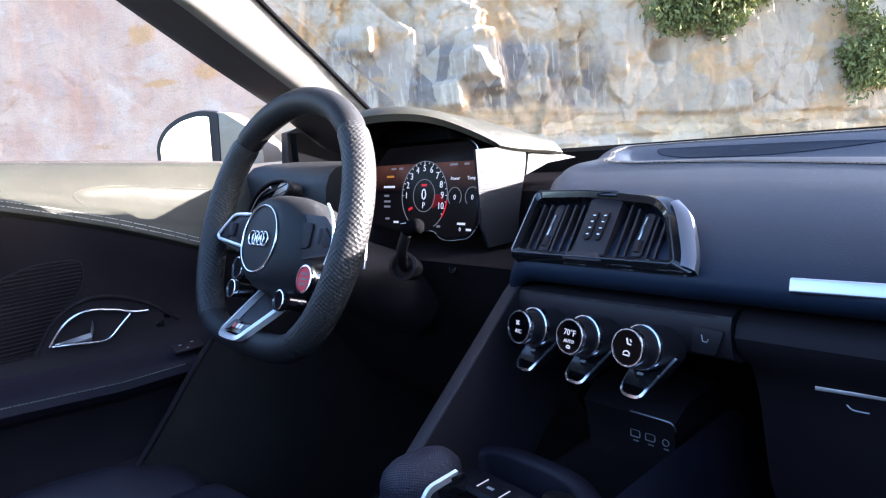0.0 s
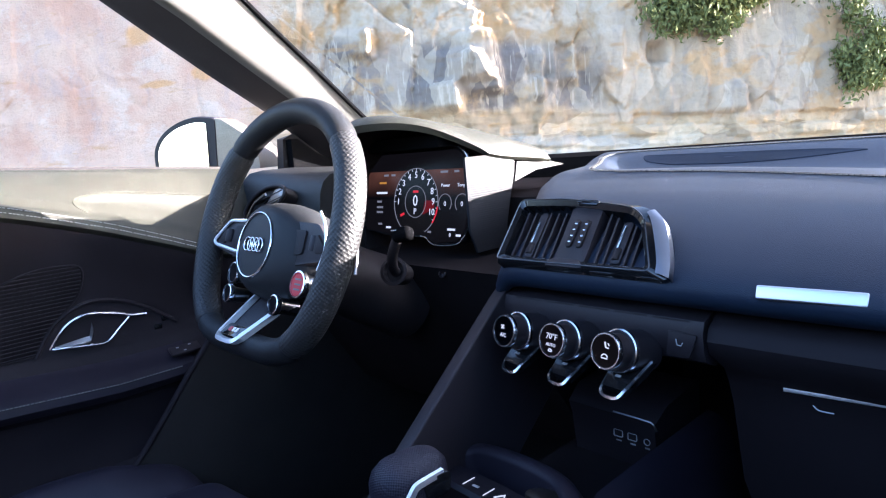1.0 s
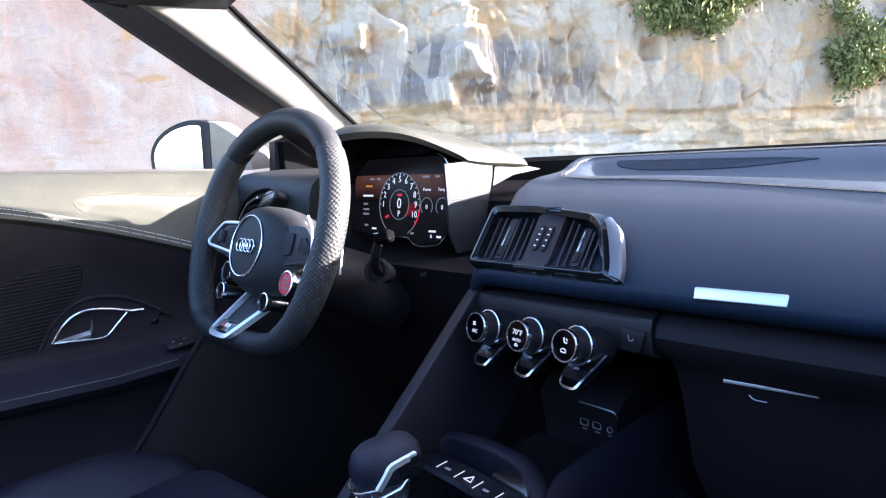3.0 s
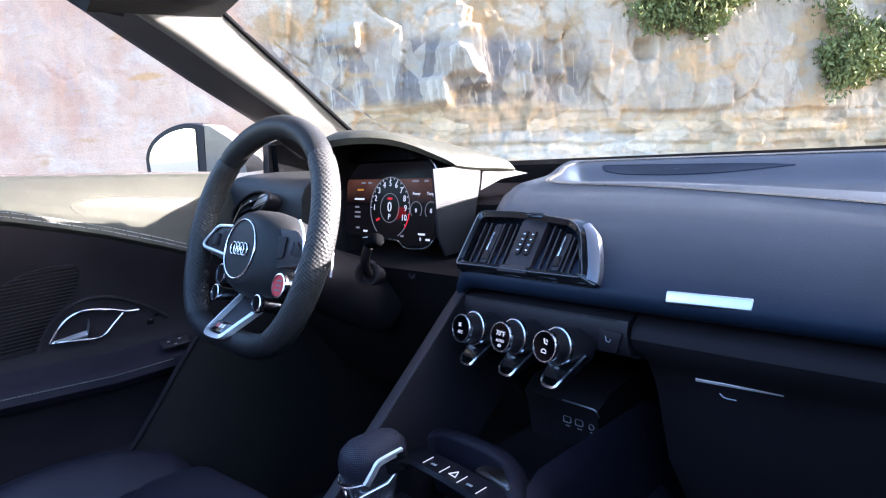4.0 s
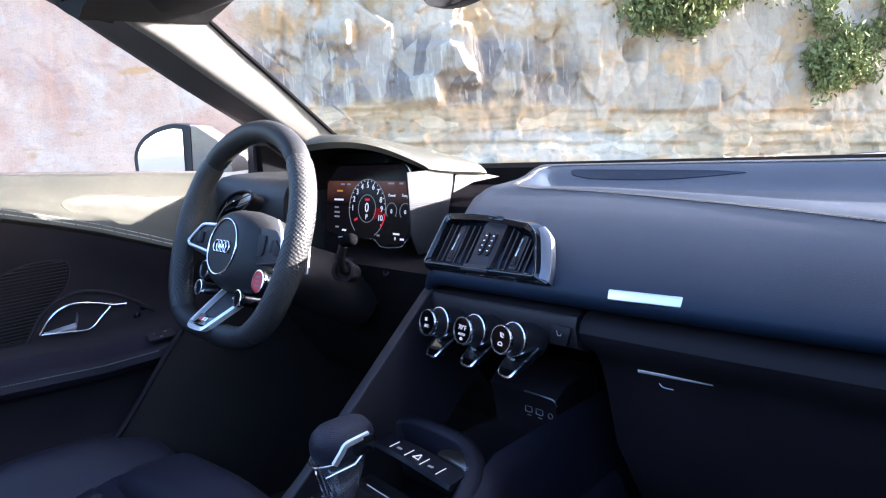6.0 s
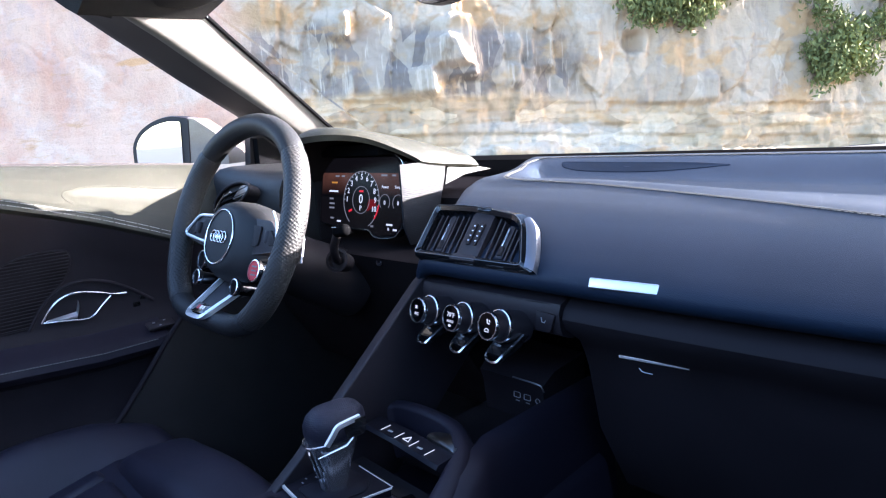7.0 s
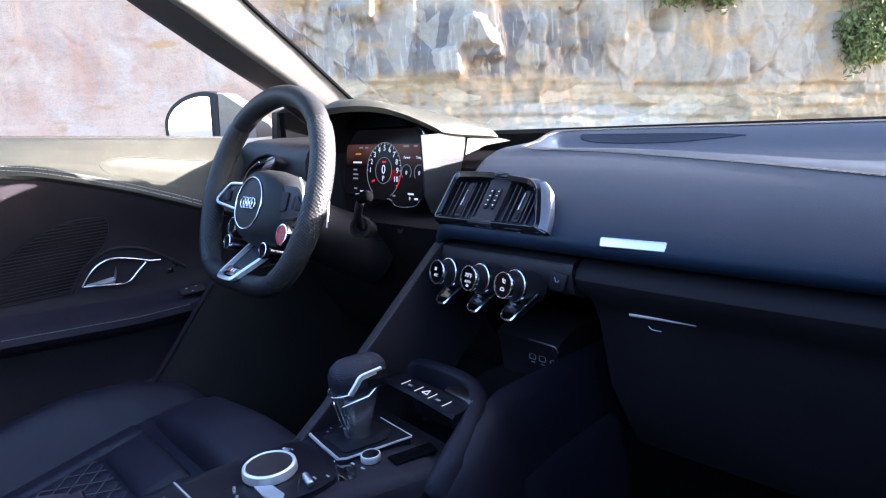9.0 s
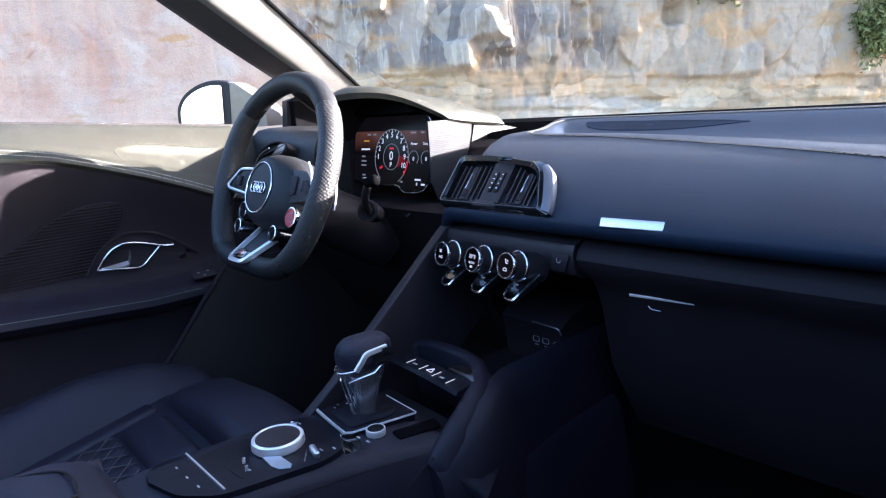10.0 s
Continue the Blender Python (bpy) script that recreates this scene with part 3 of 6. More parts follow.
for s in (-1, 1):
    plate = rounded([(s * 0.060, 0.036), (s * 0.112, 0.034), (s * 0.152, 0.004), (s * 0.150, -0.006), (s * 0.062, -0.020)], 0.006)
    spoke = part("spoke", prism(plate, -0.034, -0.016, 0.003), PLASTIC, wheel, "black switch spoke")
    trim = [(s * 0.052, 0.033), (s * 0.110, 0.032), (s * 0.149, 0.003), (s * 0.143, -0.003), (s * 0.054, -0.012)]
    if s < 0:
        part("spoke_trim", sweep([(x, y, -0.0135) for x, y in rounded(trim, [0.001, 0.010, 0.006, 0.006, 0.001])], circle_section(1, 8, 0.0024, 0.0022), True), SILVER, spoke, "satin silver spoke outline")
    else:
        part("spoke_trim", sweep(smooth_path([(0.112, 0.048, -0.0150), (0.128, 0.034, -0.0135), (0.137, 0.014, -0.0135), (0.138, -0.002, -0.0135), (0.130, -0.020, -0.0150)], 4), circle_section(1, 8, 0.0016, 0.0016)), SILVER, spoke, "satin silver spoke edge")
    part("roller", lathe([(0, -0.009), (0.0055, -0.009), (0.0062, -0.006), (0.0062, 0.006), (0.0055, 0.009), (0, 0.009)], 20, at(s * 0.106, 0.011, -0.0150 if s < 0 else -0.0195, 90, 0, 0)), PLASTIC, spoke, "knurled thumb roller")
    part("switch", prism(rounded([(s * 0.066, 0.026), (s * 0.092, 0.025), (s * 0.092, -0.003), (s * 0.066, -0.007)], 0.004), -0.018, -0.0135, 0.001), SOFT, spoke)
    part("switch", prism(rounded([(s * 0.117, 0.022), (s * 0.136, 0.006), (s * 0.134, 0.001), (s * 0.117, -0.001)], 0.003), -0.018, -0.0138, 0.001), SOFT, spoke)
    paddle = [(s * 0.100, 0.080, -0.050), (s * 0.130, 0.062, -0.050), (s * 0.1455, 0.021, -0.050), (s * 0.1545, -0.016, -0.050)]
    part("shift_paddle", sweep(smooth_path(paddle, 6), rounded([(-0.0018, -0.0016), (0.0018, -0.0016), (0.0018, 0.0016), (-0.0018, 0.0016)], 0.0008, 2)), DARK_CHROME, wheel, "satin grey shift paddle")

lower = part("lower_spoke", loft([[(-w, y, z - 0.014), (w, y, z - 0.014), (w, y, z), (-w, y, z)] for y, z, w in ((-0.055, -0.052, 0.036), (-0.09, -0.021, 0.029), (-0.121, 0.005, 0.021))]), PLASTIC, wheel, "black lower spoke")


def v_point(x, y):
    """A point on the sloping face of the lower spoke."""
    return (x, y, -0.038 + 0.047 * (-0.066 - y) / 0.053)


for s in (-1, 1):
    leg = [v_point(s * 0.042, -0.062), v_point(s * 0.037, -0.082), v_point(s * 0.031, -0.102), v_point(s * 0.027, -0.115)]
    part("lower_trim", sweep(smooth_path(leg, 4), [(-0.0046, -0.004), (0.0046, -0.004), (0.0034, 0.003), (-0.0034, 0.003)]), SILVER, lower, "satin silver trim leg")
foot = [v_point(-0.0285, -0.108), v_point(-0.0260, -0.117), v_point(-0.016, -0.1215), v_point(0.016, -0.1215), v_point(0.0260, -0.117), v_point(0.0285, -0.108)]
part("lower_trim", sweep(smooth_path(foot, 5), [(-0.0035, -0.004), (0.0035, -0.004), (0.0026, 0.003), (-0.0026, 0.003)]), SILVER, lower, "satin silver trim foot")
face_m = Matrix.Translation(v_point(0, -0.109)) @ Matrix.Rotation(-math.atan2(0.047, 0.053), 4, "X")
part("lower_badge", prism(rounded([(-0.024, -0.010), (0.024, -0.010), (0.024, 0.008), (-0.024, 0.008)], 0.003), -0.004, 0.0015, 0.0006, m=face_m), GLOSS, lower)
part("badge_mark", prism([(-0.011, -0.004), (-0.004, -0.004), (-0.006, 0.003), (-0.013, 0.003)], 0.001, 0.0024, m=face_m), RED, lower)
for bx in (-0.002, 0.006):
    part("badge_mark", prism([(bx, -0.004), (bx + 0.006, -0.004), (bx + 0.004, 0.003), (bx - 0.002, 0.003)], 0.001, 0.0024, m=face_m), CHROME, lower)


def satellite(x, y, z, r, mat, label, deep=0.020):
    stem = part("button_stem", lathe([(0, z - deep), (r * 0.78, z - deep), (r * 0.80, z - 0.006), (r * 0.98, z - 0.004), (r * 0.98, z), (0, z)], 30, at(x, y, 0)), DARK_CHROME, wheel, "short satin metal button stem")
    part("button_face", lathe([(0, z + 0.0010), (r * 0.80, z + 0.0012), (r * 0.86, z)], 30, at(x, y, 0)), mat, stem, label)
    part("button_ring", lathe([(r * 0.84, z), (r * 0.87, z + 0.0026), (r * 0.98, z + 0.0022), (r * 1.02, z - 0.002), (r * 0.96, z - 0.004)], 30, at(x, y, 0)), CHROME, stem, "chrome button ring")
    return stem


start = satellite(0.099, -0.039, -0.014, 0.0165, RED, "red start button")
for dz in (0.006, 0.0, -0.006):
    part("printed_line", box((0.013, 0.0022, 0.0004), at(0.099, -0.039 + dz, -0.0126)), STITCH, start)
satellite(0.061, -0.068, -0.010, 0.0125, GLOSS, "black drive select button", 0.03)
satellite(-0.063, -0.067, -0.010, 0.0125, GLOSS, "black exhaust button", 0.026)
satellite(-0.088, -0.039, -0.024, 0.0155, GLOSS, "black performance button")
part("column_shroud", loft([[(w * math.cos(2 * math.pi * i / 24), dy + h * math.sin(2 * math.pi * i / 24), z) for i in range(24)] for w, h, dy, z in ((0.055, 0.050, 0, -0.070), (0.050, 0.048, -0.01, -0.10), (0.055, 0.052, -0.02, -0.16), (0.062, 0.058, -0.03, -0.26))]), SOFT, wheel, "dark plastic column shroud")
stalk = part("stalk", tube(smooth_path([(0.100, 0.002, -0.152), (0.116, 0.004, -0.134), (0.136, 0.018, -0.112), (0.156, 0.038, -0.098)], 4), 0.0065), SOFT, wheel, "black wiper stalk")
end = part("stalk_end", box((0.028, 0.017, 0.018), at(0.168, 0.042, -0.0950, 0, 0, 14), 0.0070, 4), BLACK_EDGE, stalk, "grey-black stalk end")
part("stalk_mark", box((0.010, 0.0012, 0.0005), at(0.163, 0.044, -0.0842, 0, 0, 6)), DIM_PRINT, end)
part("stalk_base", lathe([(0.014, -0.03), (0.018, 0.0), (0.019, 0.004), (0.015, 0.005), (0.013, -0.004), (0, -0.004)], 24, at(0.100, 0.002, -0.150, 0, 25, 0)), SOFT, wheel, "round dark column adjuster")


# ---- dashboard ----
dash = thing("dashboard", pose(0, 0.4, 0.5), "black leather dashboard with a sweeping top and pale stitched seam", "dashboard")


def dash_part(name, bm, mat, label="", parent=None, smooth=True):
    bmesh.ops.translate(bm, vec=(0, -0.4, -0.5), verts=bm.verts)
    return part(name, bm, mat, parent or dash, label, smooth)


def stitches(path, length=0.0036, gap=0.0012, r=0.00032, lift=0.0003, side=0.0):
    """A row of short threads along a path, as one mesh."""
    pts = [Vector(p) for p in path]
    verts, faces = [], []
    run, start = 0.0, None
    for a, b in zip(pts, pts[1:]):
        d = (b - a)
        L = d.length
        d.normalize()
        across = d.cross(Vector((0, 0, 1))).normalized()
        up = across.cross(d)
        t = run
        while t + length < L:
            p0, p1 = a + d * t + up * lift + across * side, a + d * (t + length) + up * lift + across * side
            k = len(verts)
            for p in (p0, p1):
                for u, v in ((-r, -r), (r, -r), (r, r), (-r, r)):
                    verts.append(tuple(p + across * u + up * v))
            faces += [(k, k + 1, k + 2, k + 3), (k + 7, k + 6, k + 5, k + 4)] + [(k + j, k + 4 + j, k + 4 + (j + 1) % 4, k + (j + 1) % 4) for j in range(4)]
            t += length + gap
        run = max(0.0, t - L)
    bm = bmesh.new()
    me = bpy.data.meshes.new("tmp")
    me.from_pydata(verts, [], faces)
    bm.from_mesh(me)
    bpy.data.meshes.remove(me)
    return bm


PAD = [(0.69, 0.60), (0.69, 0.779), (0.686, 0.7825), (0.678, 0.7835), (0.66, 0.7825), (0.63, 0.7785), (0.58, 0.7745), (0.50, 0.7718), (0.42, 0.7725), (0.38, 0.7725), (0.356, 0.7705), (0.345, 0.7675), (0.325, 0.764), (0.30, 0.760), (0.265, 0.753), (0.235, 0.745), (0.205, 0.734), (0.18, 0.7205), (0.160, 0.705), (0.148, 0.693), (0.1428, 0.684), (0.1425, 0.677), (0.1465, 0.669), (0.155, 0.663), (0.170, 0.659), (0.20, 0.657), (0.20, 0.60)]
PAD_LEFT = ((0.14, -0.110), (0.20, -0.118), (0.25, -0.140), (0.325, -0.188), (0.415, -0.215), (0.50, -0.250), (0.605, -0.300), (0.74, -0.36))
SEAM_LEFT = ((0.352, -0.070), (0.37, -0.112), (0.40, -0.134), (0.44, -0.156), (0.50, -0.188), (0.56, -0.223), (0.60, -0.245), (0.66, -0.270))
SEAM_FRONT = ((-0.15, 0.375), (-0.11, 0.363), (-0.07, 0.354), (-0.02, 0.350), (0.06, 0.343), (0.14, 0.332), (0.22, 0.318), (0.30, 0.302), (0.38, 0.284), (0.48, 0.260), (0.60, 0.235), (0.76, 0.215))


def bowl(x, y):
    """Depth of the shallow dish that the stitched seam encloses."""
    side = ease((x - interp(SEAM_LEFT, y)[0] - 0.004) / 0.055)
    front = ease((y - interp(SEAM_FRONT, x)[0] - 0.002) / 0.16)
    back = ease((0.650 - y) / 0.085)
    return 0.026 * side * front * back


def pad_point(x, y, z):
    bow = 0.09 * max(0.0, x - 0.12) ** 2 if y < 0.5 else 0.0
    drop = 0.020 * max(0.0, x - 0.05) * ease((z - 0.66) / 0.06) * (1.0 if y < 0.45 else max(0.0, (0.7 - y) / 0.25))
    return (x, y + bow, z - drop)


def pad_profile():
    """The pad's outline from front to back, with its upper side finely divided."""
    out = []
    for (ya, za), (yb, zb) in zip(PAD, PAD[1:] + PAD[:1]):
        n = max(1, int(abs(yb - ya) / 0.007)) if za > 0.745 and zb > 0.745 else 1
        out += [(ya + (yb - ya) * i / n, za + (zb - za) * i / n) for i in range(n)]
    return out


def build_pad():
    secs = []
    profile = pad_profile()
    for u in [0.0, 0.002, 0.006, 0.011, 0.018, 0.028] + [0.035 + 0.0085 * i for i in range(28)] + [0.28 + 0.72 * i / 34 for i in range(35)]:
        sec = []
        e = (1 - min(1, u / 0.050)) ** 2
        for y, z in profile:
            xl = interp(PAD_LEFT, y)[0]
            x = xl + u * (0.76 - xl)
            dish = bowl(x, y) if z > 0.74 else 0.0
            sec.append(pad_point(x, y + (0.016 * e if y < 0.36 else 0), z - dish - (0.024 * e if z > 0.66 else -0.006 * e if z > 0.64 else 0)))
        secs.append(sec)
    return loft(secs)


dash_part("pad", build_pad(), DASH_LEATHER, "soft dark leather dash pad")
PAD_TOP = sorted((y, z) for y, z in PAD if z > 0.70 and y < 0.68)


def pad_surface(x, y):
    p = pad_point(x, y, interp(PAD_TOP, y)[0] - bowl(x, y))
    return (p[0], p[1], p[2] + 0.0008)


SEAM = [(0.74, 0.655), (0.5, 0.655), (0.2, 0.655), (-0.05, 0.655), (-0.19, 0.655), (-0.246, 0.645)] + [(x, y) for y, x in SEAM_LEFT[-2:0:-1]] + [(x, y) for x, y in SEAM_FRONT[2:]]
SEAM = [pad_surface(p.x, p.y) for p in smooth_path([(x, y, 0) for x, y in SEAM], 8)]
dash_part("seam", tube(SEAM, 0.0011, k=6), LEATHER, "raised black seam")
tagged(dash_part("thread", stitches(SEAM, side=0.0035), STITCH, "pale grey stitching"), kind="stuff")
tagged(dash_part("thread", stitches(SEAM, side=-0.003), STITCH, "pale grey stitching"), kind="stuff")
# the demister's cover in the dish, with a pale rim at its end
# It lies on the surface; its darker colour stands for recess shade.
SLOT = rounded([(-0.186, 0.630), (-0.172, 0.612), (-0.131, 0.601), (-0.05, 0.597), (0.032, 0.599), (0.095, 0.608), (0.145, 0.617), (0.10, 0.622), (0.0, 0.625)], [0.010, 0.012, 0.02, 0.03, 0.03, 0.02, 0.004, 0.02, 0.03])


def build_slot():
    rows = []
    for k, lift in ((1.02, -0.004), (1.0, 0.0004), (0.975, 0.0006), (0.955, 0.0003), (0.5, 0.0003), (0.05, 0.0003)):
        rows.append([(lambda p: (p[0], p[1], p[2] + lift))(pad_surface(-0.035 + (x + 0.035) * k, 0.613 + (y - 0.613) * k)) for x, y in SLOT])
    return loft(rows, cap=False)


dash_part("demister_cover", build_slot(), RECESS_MESH, "demister cover in the dish, darkened for recess shade")
dash_part("lower_panel", loft([[pad_point(x, y, z) for y, z in ((0.190, 0.656), (0.174, 0.652), (0.163, 0.644), (0.159, 0.633), (0.164, 0.620), (0.194, 0.598), (0.204, 0.580), (0.212, 0.56), (0.235, 0.47), (0.30, 0.36), (0.5, 0.3), (0.5, 0.65))] for x in [0.1335 + 0.63 * i / 14 for i in range(15)]]), DOOR_PLASTIC, "dark glovebox panel")
dash_part("stack_panel", loft([[(x, y, z) for y, z in ((0.175, 0.655), (0.160, 0.650), (0.156, 0.640), (0.158, 0.622), (0.163, 0.612), (0.180, 0.604), (0.30, 0.600), (0.30, 0.655))] for x in (-0.112, -0.108, -0.05, 0.05, 0.127, 0.1315)]), PLASTIC, "black climate control panel")
for i in range(5):
    dash_part("flat_key", prism(rounded([(-0.082 + 0.041 * i, 0.640), (-0.045 + 0.041 * i, 0.640), (-0.045 + 0.041 * i, 0.6495), (-0.082 + 0.041 * i, 0.6495)], 0.0015), -0.165, -0.1592, 0.0008, m=Matrix(((1, 0, 0, 0), (0, 0, -1, 0), (0, 1, 0, 0), (0, 0, 0, 1)))), SOFT)
heat = dash_part("heater_key", prism(rounded([(0.098, 0.616), (0.119, 0.616), (0.127, 0.638), (0.100, 0.640)], 0.002), -0.165, -0.1545, 0.001, m=Matrix(((1, 0, 0, 0), (0, 0, -1, 0), (0, 1, 0, 0), (0, 0, 0, 1)))), PLASTIC, "black seat heater key")
dash_part("heater_symbol", tube([(0.108, 0.1535, 0.633), (0.109, 0.1535, 0.6275), (0.1125, 0.1535, 0.627), (0.114, 0.1535, 0.630)], 0.0006, k=6), PRINT, parent=heat)
bar = dash_part("badge_bar", box((0.075, 0.005, 0.0115), at(0.219, 0.1455, 0.6865, -24, 0, 5), 0.0016, 3), ALUMINIUM, "bright aluminium badge bar")
dash_part("glove_trim", sweep([pad_point(0.182 + 0.0205 * i, 0.2015, 0.5865 + 0.0008 * i) for i in range(5)], rounded([(-0.0028, -0.0018), (0.0028, -0.0018), (0.0028, 0.0018), (-0.0028, 0.0018)], 0.0006, 2)), SILVER, "thin silver glovebox trim")
dash_part("glove_latch", tube(smooth_path([(0.203, 0.2075, 0.5745), (0.208, 0.2062, 0.5712), (0.219, 0.2075, 0.5705)], 4), 0.0008, k=6), DARK_CHROME, "small curved glovebox latch")
# core of the dash between the hood and the pad, and the base under the screen
dash_part("core", loft([[(x, 0.40, 0.60), (x, 0.372, 0.66), (x, 0.366, 0.736), (x, 0.376, 0.741), (x, 0.50, 0.741), (x, 0.66, 0.742), (x, 0.76, 0.742), (x, 0.76, 0.60)] for x in (-0.56, -0.3, -0.12)]), MATTE, "dark dash core")
dash_part("screen_ledge", loft([[(x, 0.665, 0.70), (x, 0.665, 0.7790), (x, 0.700, 0.7846), (x, 0.74, 0.7848), (x, 0.80, 0.779), (x, 0.90, 0.765), (x, 0.90, 0.70)] for x in [-0.74 + 1.5 * i / 10 for i in range(11)]]), BLACK_EDGE, "black ledge under the windscreen")
dash_part("knee_panel", loft([[(x, 0.20, 0.66), (x, 0.225, 0.60), (x, 0.26, 0.50), (x, 0.34, 0.38), (x, 0.60, 0.30), (x, 0.60, 0.66)] for x in (-0.70, -0.6, -0.3, -0.112)]), MATTE, "dark knee panel")
dash_part("ignition_boss", lathe([(0.006, 0.0), (0.007, 0.003), (0.0045, 0.004), (0.004, 0.001), (0, 0.001)], 20, tilted(-0.247, 0.205, 0.652, 25)), PLASTIC, "small round lock boss")
# driver's side of the dash, with its air vent
dash_part("driver_wing", loft([[(x, y, z + (0.045 * max(0.0, -0.58 - x) if z > 0.72 else 0.0)) for y, z in ((0.21, 0.66), (0.185, 0.70), (0.182, 0.735), (0.186, 0.765), (0.194, 0.782), (0.208, 0.793), (0.235, 0.797), (0.30, 0.797), (0.50, 0.785), (0.74, 0.776), (0.74, 0.66))] for x in (-0.775, -0.74, -0.70, -0.66, -0.62, -0.58, -0.54, -0.50)]), LEATHER, "black leather dash wing")

side_vent = thing("air_vent", tilted(-0.655, 0.171, 0.748, 24, -8), "slanting side air vent with slim black ring and chrome adjuster", "air vent", group="air vents")
ovo = [(0.084 * math.cos(a), 0.030 * math.sin(a) * (1 - 0.25 * math.cos(a)) + 0.020 * math.cos(a)) for a in [2 * math.pi * i / 48 for i in range(48)]]
part("ring", sweep([(x, y, 0.004) for x, y in ovo], circle_section(1, 10, 0.0034, 0.0034), True), SOFT, side_vent, "slim black vent ring")
part("duct", prism([(x * 0.97, y * 0.97) for x, y in ovo], -0.03, -0.007), BLACK_EDGE, side_vent, "dark duct")
part("collar", loft([[(x * k, y * k, z) for x, y in ovo] for k, z in ((1.0, -0.03), (1.0, 0.004))], cap=False), SOFT, side_vent, "dark vent collar")
for i in range(3):
    yy = -0.013 + 0.013 * i
    part("slat", box((0.142 - 1.2 * abs(yy), 0.0015, 0.009), at(0.0, yy, -0.001, 18, 0, 13), 0.0004), PLASTIC, side_vent)
part("inlay", prism(rounded([(0.004, -0.004), (0.070, 0.012), (0.066, 0.032), (0.030, 0.026)], 0.004), -0.004, 0.0022, 0.0008), CARBON, side_vent, "glossy woven carbon inlay")
part("chrome_strip", box((0.002, 0.022, 0.002), at(-0.046, -0.004, 0.006, 0, 0, -32), 0.0006), CHROME, side_vent, "chrome adjuster strip")

# ---- instrument binnacle ----
BIN = tilted(-0.37, 0.27, 0.745, 10)
binnacle = thing("instrument_binnacle", BIN, "black instrument binnacle with a digital display under a leather hood", "instrument panel")


def bin_world(name, bm, mat, label="", parent=None, smooth=True):
    bmesh.ops.transform(bm, matrix=BIN.inverted(), verts=bm.verts)
    return part(name, bm, mat, parent or binnacle, label, smooth)


EDGE_Z = ((0.14, 0.860), (0.165, 0.856), (0.212, 0.840), (0.272, 0.815), (0.33, 0.801), (0.424, 0.790), (0.45, 0.786), (0.52, 0.780), (0.60, 0.772))
TOP_Z = ((0.14, 0.868), (0.165, 0.871), (0.21, 0.871), (0.25, 0.866), (0.30, 0.855), (0.35, 0.842), (0.40, 0.827), (0.44, 0.814), (0.47, 0.803), (0.60, 0.777))
HALF_W = ((0.14, 0.124), (0.165, 0.127), (0.27, 0.128), (0.38, 0.131), (0.425, 0.132), (0.45, 0.125), (0.52, 0.12), (0.60, 0.10))


def glide(table, t):
    """Smooth lookup of one value through the table's rows."""
    k = max(i for i in range(len(table) - 1) if t >= table[i][0] or i == 0)
    rows = [table[max(0, k - 1)], table[k], table[k + 1], table[min(len(table) - 1, k + 2)]]
    (x0, p0), (x1, p1), (x2, p2), (x3, p3) = rows
    m1 = (p2 - p0) / (x2 - x0)
    m2 = (p3 - p1) / (x3 - x1)
    h = x2 - x1
    q = min(1.0, max(0.0, (t - x1) / h))
    return (2 * q ** 3 - 3 * q * q + 1) * p1 + (q ** 3 - 2 * q * q + q) * h * m1 + (3 * q * q - 2 * q ** 3) * p2 + (q ** 3 - q * q) * h * m2


def hood_row(t, n=56):
    """One row of the hood from side to side; the lip curves back towards the sides."""
    left = 0.03   # the hood is longer on the door side
    out = []
    for i in range(n + 1):
        a = math.pi - math.pi * i / n
        c, s = math.cos(a), math.sin(a)
        lip = 0.150 + 0.155 * abs(c) ** 2
        y = lip + t * (0.440 - lip)
        hw, ze, zt = glide(HALF_W, y), glide(EDGE_Z, y), glide(TOP_Z, y)
        w = hw if c > 0 else hw + left
        back = ease(0.45 - 0.8 * c)      # the lip rolls over further on the door side
        z = ze + (zt - ze) * s ** (0.58 + 0.72 * (1 - ease(t / 0.55))) - (0.011 + 0.005 * back) * s * max(0.0, 1 - t / (0.10 + 0.16 * back)) ** 2
        if c < 0:
            z -= 0.07 * (-c) ** 1.5
        out.append((-0.37 + w * c, y, z))
    return out


